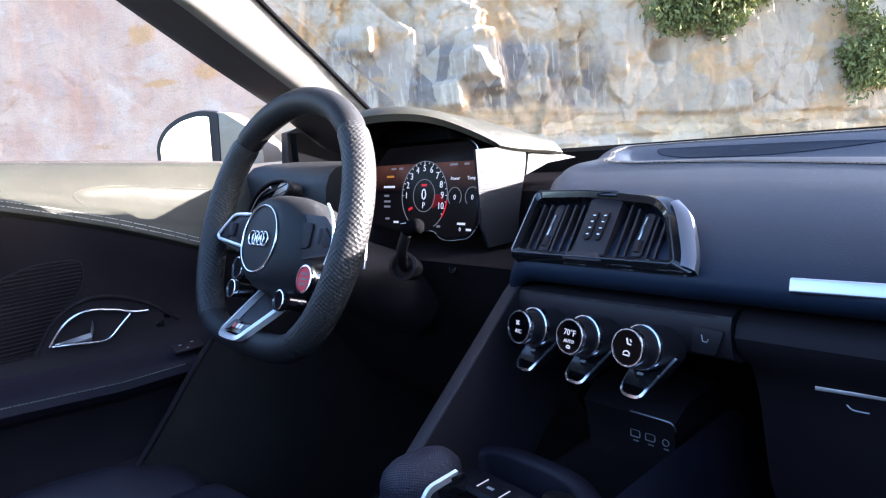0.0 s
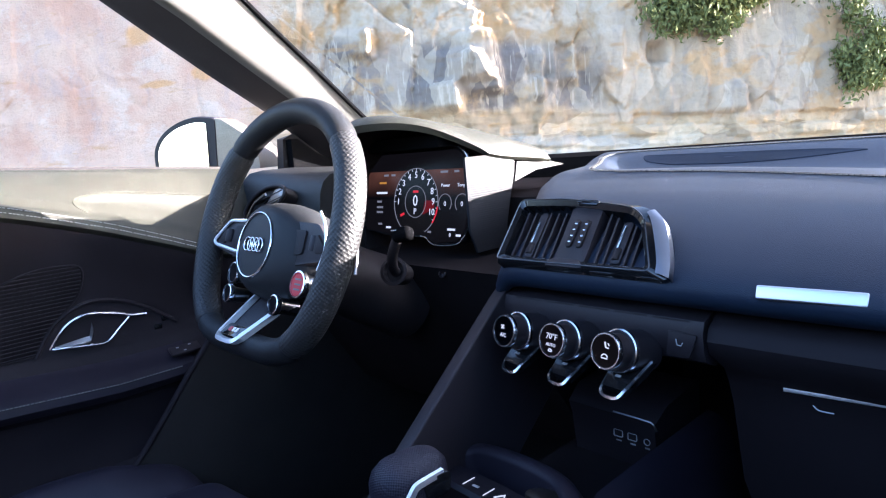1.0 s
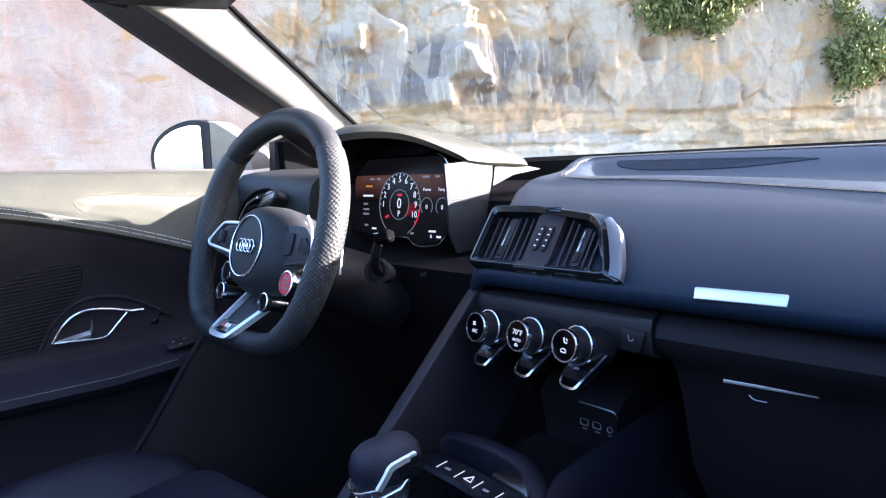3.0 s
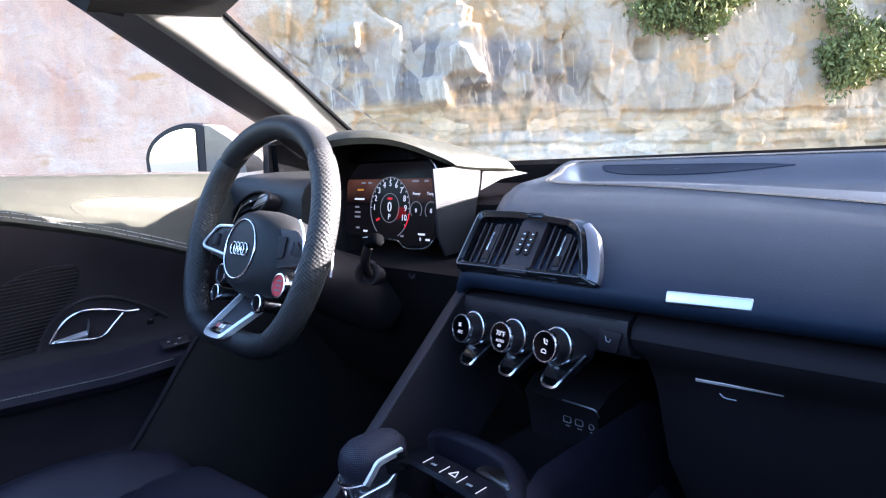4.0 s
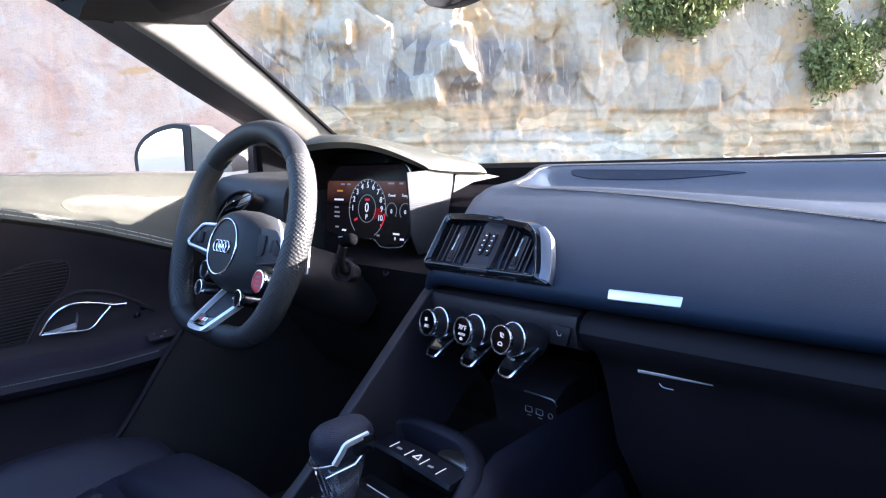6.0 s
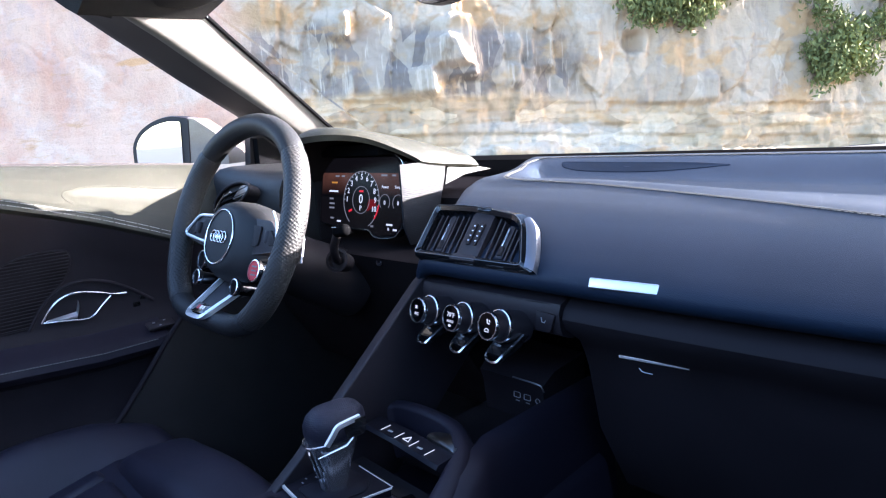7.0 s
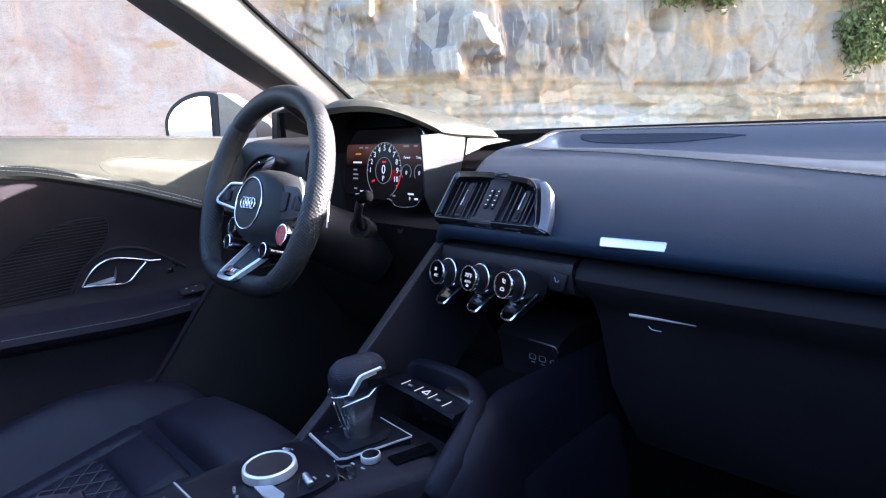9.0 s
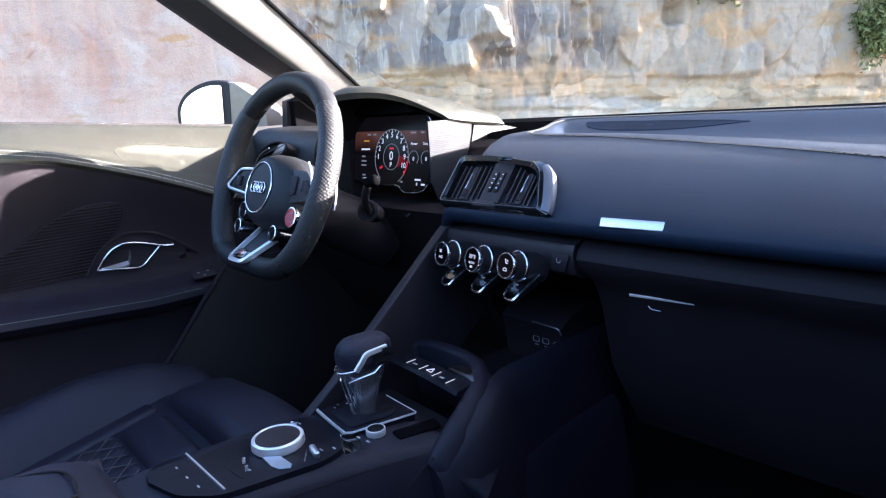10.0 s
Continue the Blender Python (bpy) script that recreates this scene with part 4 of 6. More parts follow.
def build_hood(underside):
    o = [hood_row(t) for t in [0.0, 0.008, 0.02, 0.035, 0.05, 0.065, 0.08] + [0.10 + 0.03 * i for i in range(30)] + [0.985, 1.0]]
    o.append([(x, y + 0.004, z - min(0.006, 0.3 * max(0.0, z - 0.788))) for x, y, z in o[-1]])
    o.append([(x, y + 0.006, min(z, 0.786)) for x, y, z in o[-1]])
    bm = bmesh.new()
    outer = [[bm.verts.new(p) for p in r] for r in o]
    inner = [[bm.verts.new((-0.37 + (p[0] + 0.37) * 0.955, p[1] + (0.002 if k == 0 else 0), p[2] - 0.004 - 0.006 * math.sin(math.pi * j / (len(r) - 1)))) for j, p in enumerate(r)] for k, r in enumerate(o)]
    n = len(outer[0])
    if underside:
        for a, b in zip(inner, inner[1:]):
            for j in range(n - 1):
                bm.faces.new((a[j], b[j], b[j + 1], a[j + 1]))
        bmesh.ops.delete(bm, geom=[v for r in outer for v in r], context="VERTS")
        return bm
    for a, b in zip(outer, outer[1:]):
        for j in range(n - 1):
            bm.faces.new((a[j], a[j + 1], b[j + 1], b[j]))
    for j in range(n - 1):
        bm.faces.new((outer[0][j], inner[0][j], inner[0][j + 1], outer[0][j + 1]))
    for j in (0, n - 1):
        for k in range(len(outer) - 1):
            bm.faces.new((outer[k][j], outer[k + 1][j], inner[k + 1][j], inner[k][j]))
    return bm


# Outer face takes the lightened leather that paints in its sunlight.
hood = bin_world("hood", build_hood(False), SUNLIT_LEATHER, "black leather binnacle hood")
# Lower face in a darker matt black, painting the shade beneath the hood.
bin_world("underside", build_hood(True), MATTE, "lower face of the hood, in a darker matt black for shade", parent=hood)


def build_cheek():
    """Ribbed side wall beside the display."""
    secs = []
    n = 88
    for i in range(n + 1):
        z = 0.668 + (0.803 - 0.668) * i / n
        rib = 0.00012 if i % 2 else 0.0
        y1 = 0.262 if z > 0.70 else 0.262 + 0.4 * (0.70 - z)
        y2 = interp(((0.70, 0.340), (0.74, 0.352), (0.775, 0.364), (0.792, 0.366), (0.797, 0.344), (0.801, 0.326), (0.815, 0.266)), z)[0]
        secs.append([(-0.246 + rib, y1, z), (-0.246 + rib, y2, z), (-0.250, y2, z), (-0.250, y1, z)])
    return loft(secs)


bin_world("cheek", build_cheek(), CHEEK, "finely ribbed side panel", smooth=False)
bin_world("cheek", loft([[(-0.495, 0.262, z), (-0.495, 0.367, z), (-0.511, 0.367, z), (-0.511, 0.262, z)] for z in (0.66, 0.80)]), SOFT, "finely ribbed side panel")
bin_world("flange", loft([[(x, y, z) for y, z in ((0.366, 0.7600), (0.374, 0.7890), (0.435, 0.7880), (0.490, 0.7760), (0.419, 0.7730))] for x in (-0.275, -0.252, -0.248)]), LEATHER, "black leather flange beside the hood")
SCR = [(-0.128, -0.052), (-0.06, -0.058), (-0.03, -0.0575), (0.03, -0.0575), (0.052, -0.068), (0.100, -0.064), (0.117, -0.048), (0.124, -0.015), (0.1245, 0.040), (0.112, 0.064), (0.095, 0.075), (-0.105, 0.075), (-0.128, 0.05)]
bezel = part("bezel", prism(rounded([(x * 0.975, y) for x, y in SCR], 0.008), -0.02, -0.003), GLOSS, binnacle, "gloss black bezel")
display = part("display", prism(rounded([(x * 0.945, y * 0.95) for x, y in SCR], 0.007), -0.006, 0.0), SCREEN, binnacle, "dark digital rev counter display", smooth=False)
part("bezel_trim", tube(smooth_path([(0.02, -0.0555, 0.002), (0.032, -0.0575, 0.002), (0.052, -0.0680, 0.002), (0.098, -0.0645, 0.002), (0.114, -0.052, 0.002)], 4), 0.0011, k=6), CHROME, bezel, "thin chrome lower trim")
part("bezel_trim", tube(smooth_path([(0.080, 0.078, 0.004), (0.100, 0.073, 0.004), (0.113, 0.062, 0.004), (0.121, 0.045, 0.004)], 4), 0.0009, k=6), CHROME, bezel, "thin chrome corner trim")
part("upper_shelf", box((0.165, 0.02, 0.05), at(0.005, 0.084, 0.012, 12), 0.004), BLACK_EDGE, binnacle, "dark sensor shelf under the hood")
for dy in (0.0, 0.010):
    part("shelf_trim", box((0.030, 0.0018, 0.002), at(-0.108, 0.070 + dy, 0.046, 0, 0, 18), 0.0005), CHROME, binnacle, "thin chrome trim")


AMBER = emitter("screen_amber", (0.75, 0.32, 0.05), 0.034)
RED_LIGHT = emitter("screen_red", (0.8, 0.03, 0.05), 0.042)
GREY_LIGHT = emitter("screen_grey", (0.55, 0.55, 0.6), 0.017)


def sky_panel():
    """The display's own rust-coloured picture band, fading downwards."""
    m = bpy.data.materials.new("screen_band")
    m.use_nodes = True
    nd, ln = m.node_tree.nodes, m.node_tree.links
    b = nd["Principled BSDF"]
    b.inputs["Base Color"].default_value = (0.0015, 0.0014, 0.0014, 1)
    b.inputs["Specular IOR Level"].default_value = 0.05
    b.inputs["Roughness"].default_value = 0.25
    co = nd.new("ShaderNodeTexCoord")
    sp = nd.new("ShaderNodeSeparateXYZ")
    ln.new(co.outputs["Object"], sp.inputs[0])
    r = nd.new("ShaderNodeMapRange")
    r.inputs["From Min"].default_value = 0.002
    r.inputs["From Max"].default_value = 0.042
    ln.new(sp.outputs[1], r.inputs["Value"])
    ns = nd.new("ShaderNodeTexNoise")
    ns.inputs["Scale"].default_value = 18
    ln.new(co.outputs["Object"], ns.inputs["Vector"])
    mul = nd.new("ShaderNodeMath")
    mul.operation = "MULTIPLY"
    ln.new(r.outputs[0], mul.inputs[0])
    ln.new(ns.outputs[0], mul.inputs[1])
    mx = nd.new("ShaderNodeMix")
    mx.data_type = "RGBA"
    mx.inputs["A"].default_value = (0.004, 0.004, 0.006, 1)
    mx.inputs["B"].default_value = (0.42, 0.16, 0.10, 1)
    ln.new(mul.outputs[0], mx.inputs["Factor"])
    ln.new(mx.outputs["Result"], b.inputs["Emission Color"])
    b.inputs["Emission Strength"].default_value = 0.02
    return m


part("picture_band", prism([(-0.118, 0.0), (0.116, 0.0), (0.116, 0.044), (-0.118, 0.044)], 0.0, 0.0003), sky_panel(), display, smooth=False)
RX, RY, DK = 0.004, -0.004, 1.12


def arc(r, a0, a1, z, rad, mat, name, n=40):
    pts = [(RX + DK * r * math.cos(radians(a0 + (a1 - a0) * i / n)), RY + DK * r * math.sin(radians(a0 + (a1 - a0) * i / n)), z) for i in range(n + 1)]
    return part(name, tube(pts, rad, k=6), mat, display)


part("dial_face", lathe([(0, 0.0008), (0.0500, 0.0008), (0.0502, 0.0)], 48, at(RX, RY, 0)), SCREEN, display, smooth=False)
arc(0.0455, -62, 232, 0.001, 0.0007, GREY_LIGHT, "dial_ring")
arc(0.0455, -38, -8, 0.0013, 0.0011, RED_LIGHT, "red_zone")
arc(0.0215, -180, 180, 0.001, 0.0006, GREY_LIGHT, "inner_ring")
for i in range(10):
    ang = radians(180 - 22.5 * i)
    r = 0.0405
    lettering("numeral", str(i + 1), 0.0142, at(RX + r * math.cos(ang), RY + r * math.sin(ang), 0.0012), WHITE_PRINT, display)
    for k in range(2):
        a2 = ang - radians(11.25 * k)
        part("tick", box((0.004 - 0.0015 * k, 0.0007, 0.0004), at(RX + 0.0484 * math.cos(a2), RY + 0.0484 * math.sin(a2), 0.0012, 0, 0, math.degrees(a2))), WHITE_PRINT, display)
lettering("numeral", "0", 0.0240, at(RX, RY + 0.001, 0.0013), WHITE_PRINT, display)
lettering("letter", "P", 0.0132, at(RX, RY - 0.0150, 0.0013), WHITE_PRINT, display)
part("red_patch", prism(rounded([(RX + 0.017, RY - 0.020), (RX + 0.043, RY - 0.010), (RX + 0.043, RY + 0.002), (RX + 0.022, RY + 0.002)], 0.003), 0.0008, 0.0010), emitter("screen_dim_red", (0.5, 0.01, 0.02), 0.014), display)
part("red_patch", box((0.010, 0.004, 0.0003), at(RX - 0.030, RY - 0.020, 0.001, 0, 0, 20)), RED_LIGHT, display)
part("red_patch", box((0.012, 0.0035, 0.0003), at(RX, RY + 0.0155, 0.001)), RED_LIGHT, display)
for cx, word in ((0.070, "Power"), (0.105, "Torque")):
    lettering("word", word, 0.0070, at(cx, 0.020, 0.001), WHITE_PRINT, display)
    lettering("numeral", "0", 0.0100, at(cx, -0.007, 0.001), WHITE_PRINT, display)
    pts = [(cx + 0.0135 * math.cos(radians(a)), -0.006 + 0.0135 * math.sin(radians(a)), 0.001) for a in range(-40, 225, 11)]
    part("small_dial", tube(pts, 0.0006, k=5), GREY_LIGHT, display)
for bx, by, w, mt in ((-0.078, 0.026, 0.018, AMBER), (-0.070, 0.038, 0.012, GREY_LIGHT), (-0.052, 0.038, 0.010, GREY_LIGHT), (-0.080, 0.010, 0.028, WHITE_PRINT), (-0.086, -0.004, 0.012, GREY_LIGHT), (-0.084, -0.013, 0.016, GREY_LIGHT), (-0.084, -0.021, 0.016, GREY_LIGHT), (0.066, 0.040, 0.016, GREY_LIGHT), (0.092, 0.040, 0.010, GREY_LIGHT), (0.085, -0.044, 0.016, WHITE_PRINT), (0.100, -0.052, 0.010, WHITE_PRINT), (0.038, -0.049, 0.008, GREY_LIGHT), (-0.06, -0.045, 0.012, WHITE_PRINT), (-0.082, -0.040, 0.010, GREY_LIGHT)):
    part("text_bar", box((w, 0.0032, 0.0003), at(bx, by, 0.0008)), mt, display)
lettering("numeral", "0", 0.0080, at(0.083, -0.052, 0.001), WHITE_PRINT, display)

# ---- central air vent ----
vent = thing("air_vent", tilted(0.0, 0.142, 0.689, 40), "double central air vent with gloss black frame and upright slats", "air vent", group="air vents")
vo = rounded([(-0.090, -0.001), (0.112, -0.002), (0.088, 0.060), (0.066, 0.074), (-0.02, 0.083), (-0.088, 0.082)], [0.006, 0.010, 0.016, 0.02, 0.02, 0.010])
vm = rounded([(-0.087, 0.003), (0.094, 0.003), (0.071, 0.058), (0.055, 0.070), (-0.02, 0.079), (-0.086, 0.078)], [0.005, 0.008, 0.012, 0.016, 0.02, 0.008])
vi = rounded([(-0.082, 0.009), (0.087, 0.008), (0.066, 0.056), (0.052, 0.065), (-0.02, 0.073), (-0.082, 0.072)], [0.005, 0.006, 0.010, 0.014, 0.02, 0.006])
bmv = bmesh.new()
loops = [[bmv.verts.new((x, y, z)) for x, y in o] for o, z in ((vo, -0.02), (vo, 0.003), (vm, 0.009), (vi, 0.005), (vi, -0.03))]
for a, b in zip(loops, loops[1:]):
    for i in range(len(a)):
        bmv.faces.new((a[i], a[(i + 1) % len(a)], b[(i + 1) % len(a)], b[i]))
part("frame", bmv, GLOSS, vent, "gloss black vent frame")
edge_line = [(x, y, 0.0085) for x, y in vm]
plate_in = [(0.1000, 0.0015), (0.0965, 0.016), (0.0850, 0.043), (0.0775, 0.0570), (0.072, 0.0635)]
plate_out = [(0.1115, -0.0005), (0.1080, 0.016), (0.0985, 0.041), (0.0895, 0.0575), (0.077, 0.0690)]
bmp = bmesh.new()
plate_in, plate_out = ([(p.x, p.y) for p in smooth_path([(x, y, 0) for x, y in o], 5)] for o in (plate_in, plate_out))
plate_mid = [((a[0] + b[0]) / 2, (a[1] + b[1]) / 2) for a, b in zip(plate_in, plate_out)]
rows = [[bmp.verts.new((x, y, z)) for x, y in o] for o, z in ((plate_in, 0.004), (plate_in, 0.0100), (plate_mid, 0.0094), (plate_out, 0.0062), (plate_out, -0.004))]
for a, b in zip(rows, rows[1:]):
    for i in range(len(a) - 1):
        bmp.faces.new((a[i], a[i + 1], b[i + 1], b[i]))
# Frame side in grey metal, standing for a sky reflection on gloss black.
part("side_plate", bmp, SHEEN, vent, "side of the vent frame, sky reflection put in as grey")
part("frame_edge", sweep(edge_line, circle_section(0.0008, 6), True), DARK_CHROME, vent, "thin dark chrome edge")
part("duct", prism(vi, -0.05, -0.034), SOFT, vent, "dark duct")


def vent_top(x):
    return 0.068 if x < 0.03 else 0.068 - 0.42 * (x - 0.03)


for x in (-0.074, -0.064, -0.044, -0.034, -0.024, 0.030, 0.039, 0.061, 0.069):
    h = vent_top(x) - 0.012
    part("slat", loft([[(x - 0.0011 + lean, 0.010, z), (x + 0.0011 + lean, 0.010, z), (x + 0.0011 + lean, 0.010 + h, z), (x - 0.0011 + lean, 0.010 + h, z)] for z, lean in ((-0.024, 0.0), (0.001, 0.0))]), PLASTIC, vent)
for x in (-0.054, 0.050):
    h = vent_top(x) - 0.014
    vane = part("vane", prism(rounded([(x - 0.0055, 0.012), (x + 0.0055, 0.012), (x + 0.0065, 0.012 + h), (x - 0.0035, 0.012 + h)], 0.002), -0.026, 0.0, 0.002), PLASTIC, vent, "broad black adjuster vane")
    part("vane_strip", box((0.0022, 0.026, 0.002), at(x - 0.0005, 0.040, 0.0008, 0, 0, -3), 0.0006), CHROME, vane, "chrome strip")
    part("vane_grip", lathe([(0, -0.006), (0.004, -0.006), (0.004, 0.006), (0, 0.006)], 16, at(x, 0.022, -0.001, 90)), SOFT, vane)
div = part("divider", prism(rounded([(-0.016, 0.008), (0.020, 0.008), (0.020, 0.070), (-0.016, 0.072)], 0.003), -0.03, 0.0035, 0.002), PLASTIC, vent, "black centre divider")
for s, dx in ((-1, -0.0045), (1, 0.0075)):
    whl = part("thumbwheel", prism(rounded([(dx - 0.0035, 0.024), (dx + 0.0035, 0.024), (dx + 0.0045, 0.056), (dx - 0.0025, 0.056)], 0.003), 0.0, 0.006, 0.0018), SOFT, div, "dark thumbwheel")
    for k in range(4):
        part("wheel_notch", box((0.0036, 0.0016, 0.0016), at(dx + 0.0004 + 0.0002 * k, 0.030 + 0.0070 * k, 0.0056), 0.0006), CHROME, whl)
part("top_clip", prism(rounded([(-0.010, 0.0725), (0.014, 0.0715), (0.016, 0.0775), (-0.012, 0.0785)], 0.003), 0.003, 0.0086, 0.0012), GLOSS, vent, "gloss black top clip")
part("foot_clip", prism(rounded([(-0.022, 0.000), (0.024, 0.000), (0.018, 0.009), (-0.016, 0.009)], 0.003), 0.002, 0.0086, 0.0012), PLASTIC, vent, "black foot clip")


# ---- climate knobs ----
def climate_knob(x, text):
    k = thing("climate_knob", tilted(x, 0.108, 0.627, 14, -8), "round climate knob with glossy display face and chrome rings", "control knob", group="climate knobs")
    fc = part("face", lathe([(0, 0.0), (0.0148, 0.0), (0.0155, -0.001)], 40), FACE, k, "glossy black display face")
    part("front_ring", lathe([(0.0148, -0.0006), (0.0152, 0.0010), (0.0164, 0.0010), (0.0172, -0.001), (0.0170, -0.004)], 40), CHROME, k, "chrome front ring")
    part("barrel", lathe([(0.0168, -0.003), (0.0160, -0.012), (0.0163, -0.018), (0.0192, -0.020), (0.0196, -0.032), (0.0205, -0.056), (0, -0.056)], 40), PLASTIC, k, "black knob barrel")
    part("rear_ring", lathe([(0.0182, -0.0195), (0.0190, -0.0178), (0.0203, -0.0185), (0.0204, -0.022), (0.0194, -0.023)], 40), CHROME, k, "chrome rear ring")
    rk = part("rocker", loft([[(-0.0175, -0.008, -0.050), (0.0185, -0.008, -0.052), (0.0185, 0.0, -0.052), (-0.0175, 0.0, -0.050)], [(-0.0160, -0.022, -0.040), (0.0165, -0.022, -0.042), (0.0165, -0.014, -0.034), (-0.0160, -0.014, -0.032)], [(-0.0125, -0.041, -0.024), (0.0095, -0.041, -0.024), (0.0095, -0.034, -0.016), (-0.0125, -0.034, -0.016)]]), GLOSS, k, "glossy black rocker")
    u = smooth_path([(-0.0165, -0.010, -0.040), (-0.0155, -0.022, -0.030), (-0.0140, -0.034, -0.019), (-0.0118, -0.0405, -0.015), (-0.006, -0.0430, -0.014), (0.003, -0.0430, -0.014), (0.0085, -0.0405, -0.015), (0.0115, -0.034, -0.019), (0.0165, -0.020, -0.030), (0.0215, -0.006, -0.040)], 4)
    part("rocker_trim", sweep(u, [(-0.0013, -0.0010), (0.0013, -0.0010), (0.0013, 0.0010), (-0.0013, 0.0010)]), CHROME, rk, "chrome U-shaped rocker trim")
    part("rocker_mark", box((0.006, 0.0028, 0.0005), at(-0.002, -0.024, -0.0245, -48)), DIM_PRINT, rk)
    for body, size, dx, dy in text:
        if len(body) > 1 and body[0] != "*":
            lettering("display_text", body, size, at(dx, dy, 0.0006), WHITE_PRINT, fc)
        elif body == "*fan":
            for a in range(4):
                b0 = radians(90 * a + 30)
                part("display_symbol", tube([(dx + size * q * math.cos(b0 + 0.5 * q * q), dy + size * q * math.sin(b0 + 0.5 * q * q), 0.0006) for q in (0.25, 0.5, 0.75, 1.0)], 0.0007, k=5), WHITE_PRINT, fc)
        elif body == "*seat":
            part("display_symbol", tube([(dx - size * 0.7, dy + size, 0.0006), (dx - size * 0.2, dy - size * 0.5, 0.0006), (dx + size * 0.8, dy - size * 0.6, 0.0006)], 0.0008, k=5), WHITE_PRINT, fc)
            part("display_symbol", tube([(dx + size * 0.4, dy + size * 0.8, 0.0006), (dx + size * 0.9, dy + size * 0.1, 0.0006)], 0.0006, k=5), WHITE_PRINT, fc)
        elif body == "*car":
            part("display_symbol", tube([(dx + size * 1.3 * math.cos(b0), dy + size * math.sin(b0), 0.0006) for b0 in [math.pi * q / 8 for q in range(9)]], 0.0006, k=5), WHITE_PRINT, fc)
            part("display_symbol", tube([(dx - size * 1.3, dy - size * 0.4, 0.0006), (dx + size * 1.3, dy - size * 0.4, 0.0006)], 0.0006, k=5), WHITE_PRINT, fc)
    return k


climate_knob(-0.057, (("*fan", 0.0026, -0.002, 0.0042), ("A/C", 0.0056, 0.0, -0.0042)))
climate_knob(0.004, (("70°F", 0.0080, 0.0, 0.0035), ("AUTO", 0.0046, 0.0, -0.0045), ("*car", 0.0016, 0.0, -0.0100)))
climate_knob(0.064, (("*seat", 0.0032, 0.001, 0.0050), ("*car", 0.0026, 0.0, -0.0055)))




# ---- centre console ----
console = thing("centre_console", pose(-0.05, -0.1, 0.0), "black centre console with gear gate, storage tray and satin trim", "console")


def con(name, bm, mat, label="", parent=None, smooth=True):
    bmesh.ops.translate(bm, vec=(0.05, 0.1, 0), verts=bm.verts)
    return part(name, bm, mat, parent or console, label, smooth)


EDGE_R = ((-0.9, -0.06), (-0.40, -0.012), (-0.231, 0.004), (-0.137, 0.030), (-0.021, 0.074), (0.03, 0.082), (0.10, 0.088), (0.30, 0.10))
EDGE_L = ((-0.9, -0.14), (-0.30, -0.136), (-0.13, -0.122), (-0.07, -0.116), (0.30, -0.112))


def console_section(y, z):
    xr, xl = interp(EDGE_R, y)[0], interp(EDGE_L, y)[0]
    return [(xl - 0.008, y, 0.12), (xl - 0.006, y, z - 0.03), (xl, y, z - 0.006), (xl + 0.006, y, z), (xr - 0.010, y, z), (xr - 0.002, y, z - 0.004), (xr + 0.004, y, z - 0.014), (xr + 0.018, y, z - 0.10), (xr + 0.045, y, 0.12)]


con("body", loft([console_section(y, z) for y, z in ((-0.95, 0.42), (-0.45, 0.44), (-0.30, 0.449), (-0.231, 0.450), (-0.137, 0.448), (-0.08, 0.446), (-0.021, 0.444), (0.0, 0.438), (0.004, 0.40), (0.10, 0.39), (0.30, 0.39))]), CONSOLE, "black console body")
# slanting struts up to the dash
con("strut", sweep([(-0.107, 0.180, 0.668), (-0.107, 0.150, 0.648), (-0.108, 0.004, 0.530), (-0.110, -0.060, 0.476), (-0.114, -0.105, 0.442)], rounded([(-0.010, -0.16), (0.009, -0.16), (0.009, -0.002), (-0.010, 0.0)], 0.003, 3), normal=(0, -0.6, 0.8)), PLASTIC, "slanting console strut")
con("flank", loft([[(x0 - 0.01, y, 0.12), (x0 - 0.008, y, z - 0.02), (x0, y, z), (x0 + 0.014, y, z - 0.003), (x0 + 0.026, y, z - 0.016), (x0 + 0.036, y, z - 0.06), (x0 + 0.06, y, 0.12)] for y, z, x0 in ((-0.045, 0.424, 0.066), (-0.02, 0.444, 0.072), (0.0, 0.459, 0.075), (0.03, 0.478, 0.074), (0.07, 0.487, 0.062), (0.10, 0.488, 0.052), (0.20, 0.486, 0.050), (0.34, 0.484, 0.050))]), CONSOLE, "dark console flank")
# rim of the front tray
RAIL = smooth_path([(-0.110, 0.082, 0.492), (-0.085, 0.094, 0.497), (-0.03, 0.096, 0.499), (0.020, 0.088, 0.498), (0.052, 0.064, 0.494), (0.070, 0.030, 0.484), (0.077, -0.005, 0.466), (0.0765, -0.022, 0.453), (0.073, -0.036, 0.439), (0.068, -0.046, 0.426)], 6)
con("tray_rim", sweep(RAIL, [(-0.030, -0.075), (0.012, -0.075), (0.012, -0.006), (0.0105, -0.002), (0.007, 0.0005), (0.002, 0.001), (-0.004, 0.0), (-0.009, -0.004), (-0.013, -0.011), (-0.016, -0.022), (-0.020, -0.045)]), CONSOLE, "smooth dark tray rim")
con("panel_seam", tube(smooth_path([(0.0770, -0.0420, 0.4330), (0.0688, -0.0513, 0.4194), (0.0648, -0.0682, 0.4053), (0.0607, -0.0845, 0.3926), (0.0560, -0.1050, 0.3760)], 3), 0.0008, k=6), DOOR_PLASTIC, "fine joint of the console panel")
con("panel_seam", tube(smooth_path([(0.0668, -0.0438, 0.4352), (0.0541, -0.0797, 0.4348), (0.0412, -0.1176, 0.4340), (0.0272, -0.1642, 0.4325), (0.0118, -0.2310, 0.4330)], 3), 0.0006, k=6), DOOR_PLASTIC, "fine joint of the console panel")
